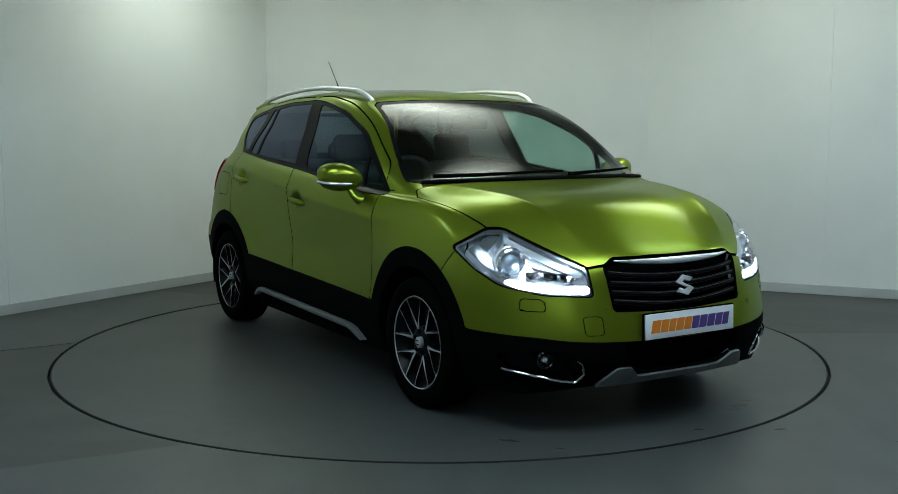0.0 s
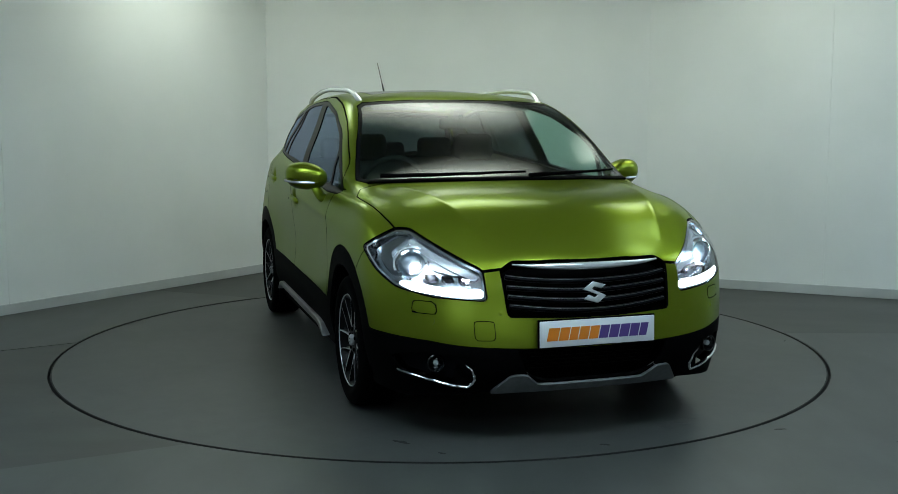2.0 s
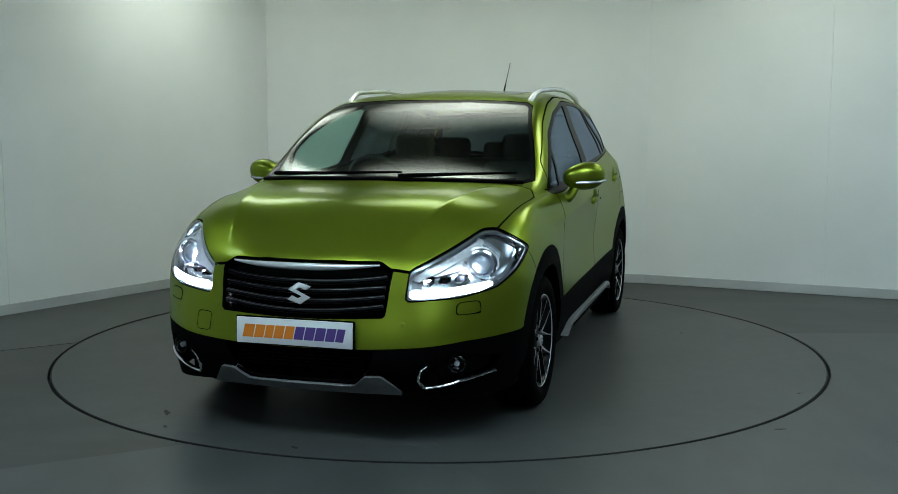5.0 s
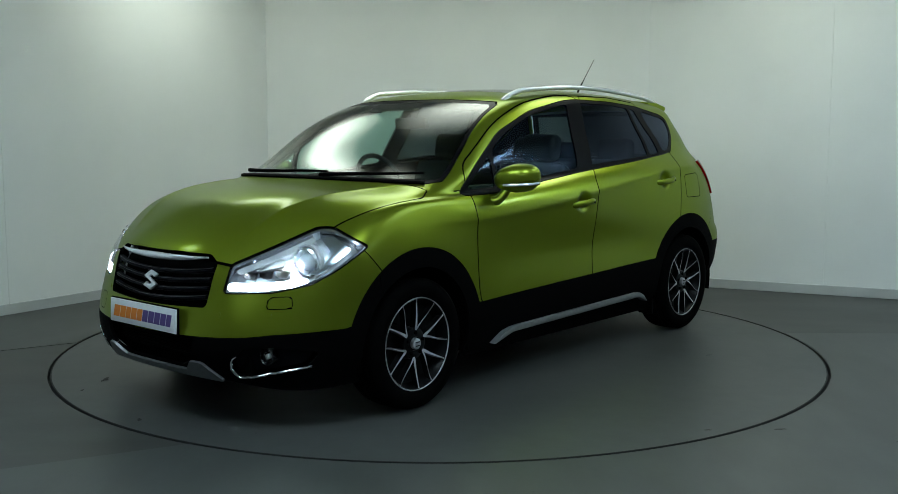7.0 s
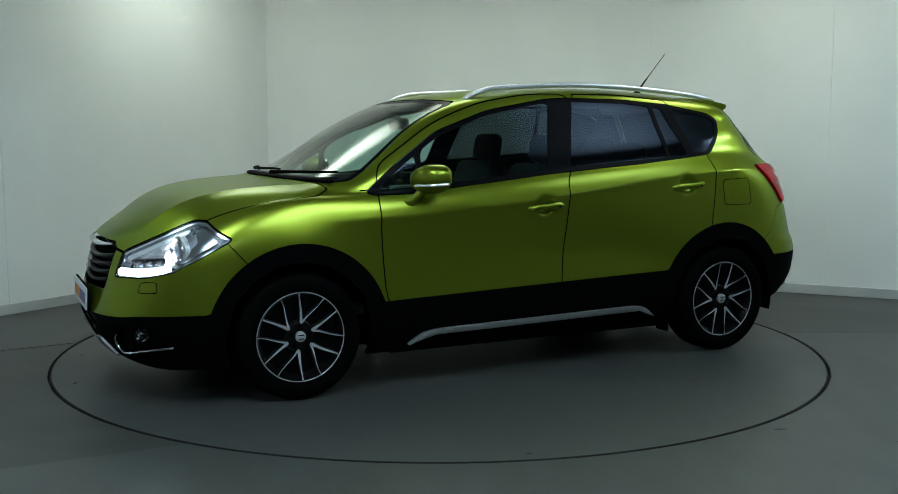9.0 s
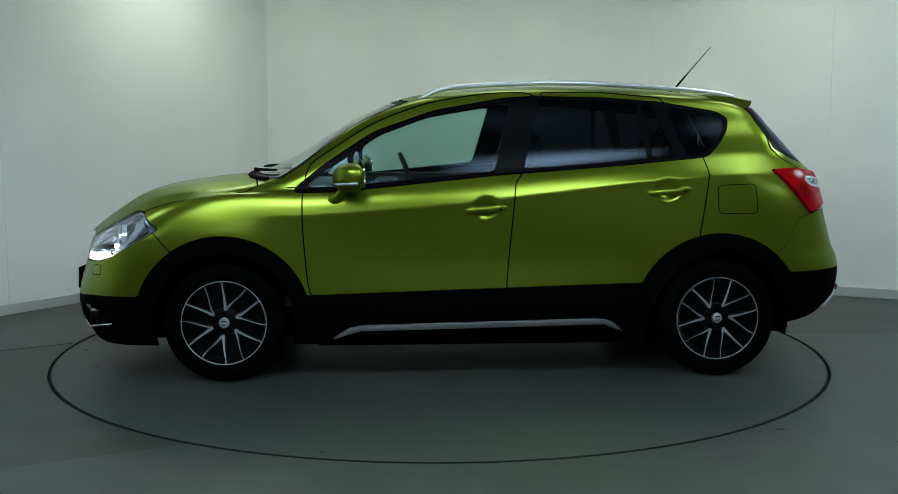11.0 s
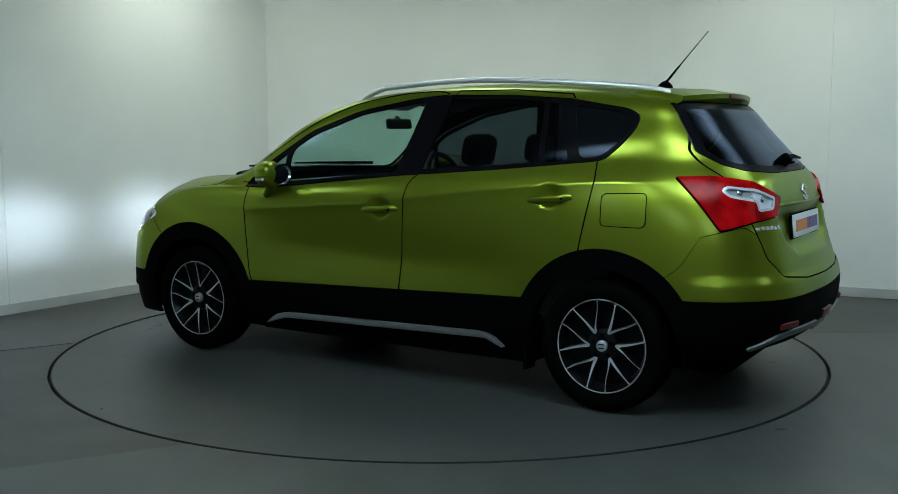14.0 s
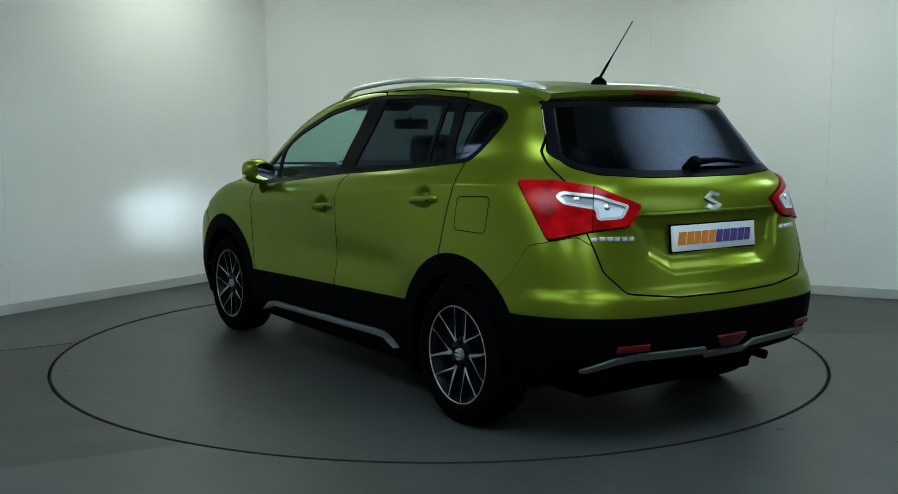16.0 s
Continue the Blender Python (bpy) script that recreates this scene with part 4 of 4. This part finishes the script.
for y0, w, k in ((.555, .19, 6), (-.52, .15, 6)):
    for i in range(k):
        yy = y0 - (i - (k - 1) / 2) * w / k * (1 if y0 > 0 else 1)
        p_, n_ = tail_at(yy, .872)
        part("badge_bar", box(0, 0, 0.002, w / k * .78, .016, 0.004, .001), M_EMBLEM, tailgate_ob, at=frame_at(p_, n_))
q0, n0 = tail_at(0.02, 1.150)
b = tube([q0 + n0 * .03, tail_at(-.12, 1.155)[0] + n0 * .032, tail_at(-.33, 1.150)[0] + n0 * .02], [.020, .014, .007], 10, 0.8)
rw = part("rear_wiper", b, M_CLAD, tailgate_ob, "black plastic rear wiper")
part("wiper_cap", lathe([(0.001, .05), (0.022, .046), (0.03, .03), (0.03, 0)], 20, "Z", None), M_CLAD, rw, at=frame_at(q0, n0))
# roof spoiler with the third brake lamp
sec = []
for y in np.linspace(-.54, .54, 33):
    a, b_ = abs(y) / .54, 0.0
    xe = -1.655 + 0.10 * a ** 2.2
    ze = 1.486 - 0.022 * a ** 2
    xr, zr = -1.34 + 0.02 * a, 1.520 - 0.028 * a ** 2
    sec.append([(xr, y, zr), ((xr + xe) / 2, y, (zr + ze) / 2 + .010), (xe, y, ze), (xe + .004, y, ze - .022), (xe + .05, y, ze - .048), (xr - .05, y, zr - .075)])
b = bmesh.new()
vs = [[b.verts.new(q) for q in r] for r in sec]
for r0, r1 in zip(vs, vs[1:]):
    for i in range(6):
        b.faces.new((r0[i], r0[(i + 1) % 6], r1[(i + 1) % 6], r1[i]))
b.faces.new(vs[0]), b.faces.new(vs[-1])
bmesh.ops.recalc_face_normals(b, faces=b.faces)
spo = part("roof_spoiler", b, M_PAINT, tailgate_ob)
part("brake_lamp", box(-1.647, 0, 1.473, .016, .26, .022, .004), M_REDREF, spo, "dark red high brake lamp")
part("washer_jet", box(-1.60, -.02, 1.432, .012, .014, .012, .004), M_CLAD, spo)

# bumper reflectors and rear fog lamp
for y, w in ((.53, .15), (-.53, .15)):
    p_, n_ = tail_at(y, .437)
    part("rear_reflector", box(0, 0, 0.004, w, .028, .012, .004), M_REDREF, car, "red reflector in the black bumper", at=frame_at(p_, n_))
p_, n_ = tail_at(0, .425)
part("rear_fog_lamp", prism(soft([(-.095, .025), (.095, .025), (.05, -.03), (-.05, -.03)], 1), 0.014, frame_at(p_ - n_ * .004, n_), .003), M_REDREF, car, "red rear fog lamp")

# door handles
for doors, hx, hz in ((front_doors, -.058, .900), (rear_doors, -1.025, .989)):
    pts = []
    for k in np.linspace(-1, 1, 15):
        p_, n_ = flank_at(hx + .112 * k, hz + .008 * -k)
        yb = .872 if hx > -.5 else .852
        pts.append(Vector((p_.x, yb + .016 - .020 * abs(k) ** 4, p_.z)))
    hs = twins("door_handle", tube(pts, [.009] + [.0125] * 13 + [.009], 10, 1.35), M_PAINT, doors)
    for ob, sg in zip(hs, (1, -1)):
        part("keyhole", lathe([(0.006, 0), (0.006, .003), (0.001, .003)], 12, "Y"), M_CLAD, ob, at=pose(hx - .075, sg * (pts[7].y + .010), hz + .001, 0, 0, 0 if sg > 0 else 180))

# mirrors
def mirror_head():
    b = bmesh.new()
    bmesh.ops.create_uvsphere(b, u_segments=32, v_segments=20, radius=1)
    for v in b.verts:
        x, y, z = v.co
        f = lambda q, e: math.copysign(abs(q) ** e, q)
        x, y, z = f(x, .75), f(y, .72), f(z, .80)
        if x < 0:
            x *= .55
        z *= 1 - .22 * max(0, -y) - (.10 * max(0, y) if z > 0 else 0)
        v.co = (.628 + x * .090 - .03 * y, .930 + y * .106, 1.066 + z * .074 + .010 * y)
    return b


b = mirror_head()
low_b = mirror_head()
bmesh.ops.bisect_plane(b, geom=b.verts[:] + b.edges[:] + b.faces[:], plane_co=(.64, .92, 1.048), plane_no=(0.1, -.1, 1), clear_inner=True)
bmesh.ops.bisect_plane(low_b, geom=low_b.verts[:] + low_b.edges[:] + low_b.faces[:], plane_co=(.64, .92, 1.046), plane_no=(0.1, -.1, 1), clear_outer=True)
bmesh.ops.scale(low_b, vec=(.985, .985, .985), space=Matrix.Translation((-.64, -.925, -1.06)), verts=low_b.verts)
mirrors = twins("door_mirror", b, M_PAINT, front_doors)
twins("mirror_base", low_b, M_PAINT, mirrors)
b = tube(spline([(.735, .800, .965), (.725, .840, .950), (.70, .868, .965), (.66, .895, 1.025)], 12), [.030, .036, .038, .038, .036, .034, .032, .030, .029, .028, .027, .026], 12, 0.8)
twins("mirror_stem", b, M_PAINT, mirrors)
b = tube(spline([(.716, .90, 1.034), (.702, .955, 1.035), (.664, 1.010, 1.038), (.595, 1.036, 1.043)], 16), .0075, 8)
twins("side_indicator", b, M_REFLW, mirrors, "clear side indicator strip")
b = lathe([(0.001, 0), (.9, 0), (1.0, -.01)], 28, "X")
bmesh.ops.scale(b, vec=(1, .080, .054), verts=b.verts)
bmesh.ops.translate(b, vec=(.572, .922, 1.066), verts=b.verts)
twins("mirror_glass", b, mat("mirror_silver", (0.8, 0.82, 0.84), 0.03, 1.0), mirrors)

# roof rails
RAIL = spline([(.285, .548, 1.458), (.235, .556, 1.492), (.16, .563, 1.520), (.06, .570, 1.537), (-.336, .580, 1.559), (-.70, .577, 1.555), (-1.14, .550, 1.528), (-1.38, .522, 1.504), (-1.48, .505, 1.482)], 60)
twins("roof_rail", tube(RAIL, [.010] + [.0165] * 58 + [.010], 12, 0.85), M_RAIL, label="bright aluminium roof rail")
part("aerial_base", lathe([(.040, -.01), (.036, .008), (.024, .020), (.012, .028), (.001, .030)], 20, "Z"), M_CLAD, car, at=pose(-1.27, 0.0, 1.532))
part("aerial_mast", tube([(-1.275, 0, 1.555), (-1.33, 0, 1.62), (-1.36, 0, 1.655), (-1.49, 0, 1.805)], [.007, .006, .0028, .0022], 8), M_CLAD, car, "thin black roof aerial")

# front wipers and cowl
for a_, m_, e_ in (((.94, -.64), (.915, -.25), (.90, .10)), ((.93, .10), (.90, .40), (.87, .66))):
    pts = []
    for k in np.linspace(0, 1, 12):
        y = a_[1] + (e_[1] - a_[1]) * k
        p_, n_ = nose_at(y, 1.072 + .018 * k)
        pts.append(at_skin(abs(y), 1.066 + .016 * k, face, lambda V: .3 - V[:, 0])[0])
        pts[-1].y = y
        pts[-1] += Vector((.010, 0, .016))
    part("front_wiper", tube(evened(pts), [.011 - .0005 * i for i in range(12)], 8), M_CLAD, car, "black wiper blade")
pts = []
for y in np.linspace(-.70, .70, 29):
    q = at_skin(abs(y), 1.064 - .012 * (abs(y) / .7) ** 3, face, lambda V: .3 - V[:, 0])[0]
    pts.append((q.x + .008, y, q.z - .001))
part("cowl", tube(evened(pts, 1, 6), [.022] * 29, 8, 0.5), M_CLAD, car, "black plastic cowl")

# silver sill strips
STRIP = [(.738, .222), (.70, .252), (.656, .280), (.60, .292), (.54, .296), (-.64, .320), (-.70, .314), (-.741, .296), (-.79, .250), (-.748, .264), (-.69, .289), (.59, .265), (.66, .246)]
b = prism(STRIP, .085, Matrix(((1, 0, 0, 0), (0, 0, 1, .792), (0, 1, 0, 0), (0, 0, 0, 1))), .005)
twins("sill_strip", b, M_SILVER, label="silver painted sill strip")

# underbody, wheel housings and exhaust
b = box(0, 0, .250, 3.6, 1.06, .16, .02)
box(-.05, 0, .27, 1.75, 1.62, .19, .02, bm=b)
box(1.85, 0, .30, .42, 1.15, .16, .02, bm=b)
box(-1.82, 0, .40, .26, 1.10, .08, .02, bm=b)
part("underbody", b, M_INNER, car)
part("exhaust_pipe", tube([(-1.5, -.40, .27), (-1.80, -.45, .275), (-1.93, -.47, .262)], .022, 14), M_CLAD, car, "dark exhaust pipe")
part("silencer", tube([(-1.82, -.25, .30), (-1.82, -.05, .29), (-1.82, .30, .30)], [.07, .10, .07], 14, 0.8), M_CLAD, car)
for hx in (HUB_F, HUB_R):
    b = lathe([(.10, .50), (.385, .50), (.385, .845)], 48, "Y")
    for v in list(b.verts):
        v.co.x += hx
        v.co.z += HUB_Z
    bmesh.ops.bisect_plane(b, geom=b.verts[:] + b.edges[:] + b.faces[:], plane_co=(0, 0, .22), plane_no=(0, 0, 1), clear_inner=True)
    twins("wheel_housing", b, M_INNER)
for sg in (1, -1):
    part("mud_flap", box(-.90, .80 * sg, .20, .02, .10, .10, .006), M_CLAD, car)


# wheels
def wheel(x, sg, turn):
    """A wheel with six forked spokes, each one stout straight arm and one slim curved arm."""
    m = pose(x, .765 * sg, HUB_Z, 0, 0, 0 if sg > 0 else 180)
    w = part("wheel", lathe([(.05, -.09), (.200, -.10), (.206, -.09), (.196, -.02), (.196, .04), (.212, .075), (.217, .088), (.2145, .090), (.209, .082), (.190, .03), (.06, .03), (.001, .03)], 64), M_WHEELBLK, car,
             "black alloy wheel with machined bright spokes", at=m)
    prof = [(.2215, .080), (.2225, .092), (.240, .102), (.265, .104), (.290, .099), (.303, .088), (.309, .074), (.3115, .045), (.3075, .043), (.3075, .037), (.312, .035), (.3125, .0)]
    part("tyre", lathe(prof + [(r, -a) for r, a in prof[::-1]], 96), M_TYRE, w)
    part("rim_lip", lathe([(.2155, .0885), (.2168, .0930), (.2195, .0935), (.2205, .0905), (.2215, .084)], 72), M_WHEEL, w, "machined rim edge")
    for i in range(6):
        c = radians(turn + 60 * i)
        for stout in (True, False):
            b = bmesh.new()
            rows = []
            for k in np.linspace(0, 1, 13):
                r = .063 + (.2155 - .063) * k
                a = c + radians(7.5 * (1 - k) ** 1.3) if stout else c + radians(35 - 26 * (1 - k) ** 2.3)
                wd = .0027 + .0055 * (1 - k) ** 1.4 if stout else .0015 + .0060 * (1 - k) ** 3
                wd += .003 * max(0, (k - .9) / .1) ** 2
                wd *= min(1, .55 + 6 * k)
                d = Vector((math.cos(a), 0, math.sin(a)))
                t = Vector((-math.sin(a), 0, math.cos(a)))
                y = .070 + .018 * k ** .8 + (0 if stout else -.0006)
                rows.append([b.verts.new(d * r + t * wd + Vector((0, y, 0))), b.verts.new(d * r - t * wd + Vector((0, y, 0))),
                             b.verts.new(d * r - t * (wd + .004) + Vector((0, y - .03, 0))), b.verts.new(d * r + t * (wd + .004) + Vector((0, y - .03, 0)))])
            for r0, r1 in zip(rows, rows[1:]):
                for j in range(4):
                    b.faces.new((r0[j], r0[(j + 1) % 4], r1[(j + 1) % 4], r1[j]))
            b.faces.new(rows[0]), b.faces.new(rows[-1])
            bmesh.ops.recalc_face_normals(b, faces=b.faces)
            sp = part("spoke", b, M_WHEEL, w, smooth=False)
            sp.data.materials.append(M_WHEELBLK)
            for f in sp.data.polygons:
                f.material_index = 0 if f.normal.y > .5 else 1
    b = lathe([(.078, .03), (.074, .066), (.060, .072), (.034, .072), (.033, .060)], 36)
    part("hub", b, M_WHEELBLK, w)
    cap = part("centre_cap", lathe([(.027, .066), (.026, .084), (.021, .088), (.001, .089)], 28), M_WHEEL, w, "silver centre cap")
    for zz in (-.009, .009):
        part("cap_mark", box(0, .0895, zz, .030, .002, .005, .0008), M_WHEELBLK, w)
    for i in range(5):
        a = radians(90 + 72 * i)
        part("wheel_bolt", lathe([(.009, .06), (.009, .078), (.001, .080)], 8), M_CLAD, w, at=pose(.052 * math.cos(a), 0, .052 * math.sin(a)))
    part("brake_disc", lathe([(.14, .0), (.14, .012), (.06, .012), (.05, .03)], 40), mat("brake_iron", (0.015, 0.015, 0.016), 0.6, 0.4), w)
    a = radians(40)
    part("valve", tube([(.185 * math.cos(a), .055, .185 * math.sin(a)), (.18 * math.cos(a), .085, .18 * math.sin(a))], .004, 8), M_CLAD, w)
    return w


for hx, sg, turn in ((HUB_F, 1, 28), (HUB_R, 1, 48.5), (HUB_F, -1, 2), (HUB_R, -1, 31)):
    wheel(hx, sg, turn)

# ---- cabin ----
b = box(.70, 0, .86, .50, 1.34, .20, .06, 3)
box(.88, 0, .955, .35, 1.30, .10, .04, 3, bm=b)
box(.46, -.36, .965, .16, .40, .09, .04, 3, bm=b)
dash = part("dashboard", b, M_TRIMIN, car, "dark moulded dashboard")
b = bmesh.new()
ring_pts = [(0, .185 * math.cos(2 * math.pi * i / 28), .185 * math.sin(2 * math.pi * i / 28)) for i in range(29)]
b = tube(ring_pts, .015, 8, bm=b)
box(0.0, 0, 0, .05, .13, .10, .02, bm=b)
box(0.0, 0, 0, .03, .36, .035, .008, bm=b)
box(0.0, 0, -.09, .03, .035, .18, .008, bm=b)
part("steering_wheel", b, M_TRIMIN, car, "black steering wheel", at=pose(.30, -.37, .985, 0, 24, 0))


def seat(x, y, w):
    s = part("seat_cushion", box(x + .20, y, .50, .52, w, .20, .06, 3), M_SEAT, car, "dark fabric seat")
    part("seat_backrest", box(0, 0, .30, .15, w * .92, .62, .055, 3), M_SEAT, s, at=pose(x - .05, y, .52, 0, -16, 0))
    return s


def headrest(x, y, z, parent):
    h = part("headrest", box(0, 0, 0, .10, .26, .17, .045, 3), M_SEAT, parent, at=pose(x, y, z, 0, -10, 0))
    for k in (-.05, .05):
        part("headrest_post", tube([(0, k, -.14), (0, k, -.06)], .006, 8), M_CHROME, h)


for y in (-.36, .36):
    s = seat(-.10, y, .50)
    headrest(-.36, y, 1.20, s)
s = seat(-.98, 0, 1.24)
for y in (-.36, 0, .36):
    headrest(-1.22, y, 1.17 if y else 1.14, s)
b = box(-.2, 0, .40, 2.4, 1.45, .05)
for sg in (1, -1):
    box(-.25, .74 * sg, .72, 2.1, .05, .62, .02, bm=b)
box(-1.45, 0, .72, .5, 1.2, .04, bm=b)
part("cabin_lining", b, M_TRIMIN, car)
part("cabin_mirror", box(0, 0, 0, .035, .25, .065, .018, 3), M_TRIMIN, car, "black cabin mirror", at=pose(.42, 0, 1.345, 0, 10, 0))
part("mirror_mount", tube([(.41, 0, 1.36), (.44, 0, 1.385)], .014, 10), M_TRIMIN, car)
hl = keep(shift(P0, -0.03), np.maximum(1.488 - P0[0][:, 2], 0 * P0[0][:, 2] - 1))
panel("headliner", (lambda q: (q[0], -q[1], q[2][:, ::-1]))(both(hl)), M_LINER, car, "pale fabric headliner", thick=0)
for sg in (1, -1):
    part("sun_visor", box(0, 0, 0, .16, .36, .02, .008), M_LINER, car, at=pose(.20, .30 * sg, 1.452, 0, 18, 0))

# black strip added on the rim so that the joint stays dark
edge = part("joint_shade_strip", lathe([(RING - .0215, .0012), (RING - .0160, .0010), (RING - .0150, -.002), (RING - .0150, -.049)], 192, "Z"), M_GAP, turntable, "black strip added to darken the turntable joint")

# ---- dried marks, spots and two painted lamp glints on the turntable and the floor ----
M_SPOT = mat("dark_spot", (0.018, 0.018, 0.016), 0.7)


def scuff(r, a, size, paint, parent, label):
    poly = [(size * (.6 + .5 * random.random()) * math.cos(k * .524), .35 * size * (.5 + .7 * random.random()) * math.sin(k * .524)) for k in range(12)]
    part("mark", prism(poly, .0008, pose(r * math.cos(radians(a)), r * math.sin(radians(a)), .0002 if parent is turntable else .0022, 0, 0, a + 60)), paint, parent, label)


random.seed(4)
for r, a, size in ((2.0, 14.5, .06), (2.02, 12.0, .035), (1.99, 17.5, .03), (1.95, 197.6, .05), (1.6, 120, .04)):
    scuff(r, a, size, M_STAIN_GLINT, turntable, "pale dried scuff")
for r, a, size in ((2.12, 1.2, .03), (2.116, 342.5, .022), (1.97, 337.5, .045), (2.15, 74.4, .02)):
    scuff(r, a, size, M_SPOT, turntable, "small dark spot")
# the first two pale spots are lamp reflections, put in as colour
for x, y, size, paint in ((-1.90, -1.52, .018, M_STAIN_GLINT), (-1.80, -1.50, .014, M_STAIN_GLINT), (1.49, -1.80, .03, M_SPOT), (1.93, -1.985, .012, M_SPOT), (.335, -2.556, .012, M_STAIN_GLINT)):
    scuff(math.hypot(x, y) + .45 * (math.hypot(x, y) < RING), math.degrees(math.atan2(y, x)), size, paint, floor, "small mark on the floor, for scuffs and painted glints")


def motions():
    yaws = [(0.0, -58.97), (0.5, -59.91), (1.0, -62.46), (1.5, -66.43), (2.0, -72.31), (2.5, -77.91), (3.0, -84.07), (3.5, -89.78), (4.0, -95.96),
            (6.5, -125.24), (7.0, -131.36), (7.5, -136.95), (8.0, -142.93), (8.5, -148.67), (9.0, -154.7), (11.5, -183.14), (12.0, -188.99),
            (12.5, -194.55), (13.0, -200.62), (13.5, -206.23), (14.0, -212.39), (14.5, -218.05), (15.0, -224.2), (15.5, -229.9), (16.0, -235.99)]
    walk(car, [(t, pose(0, 0, 0, 0, 0, a) @ pose(-0.139, 0.028, 0)) for t, a in yaws])
    walk(turntable, [(t, pose(0, 0, 0, 0, 0, a)) for t, a in yaws])


motions()
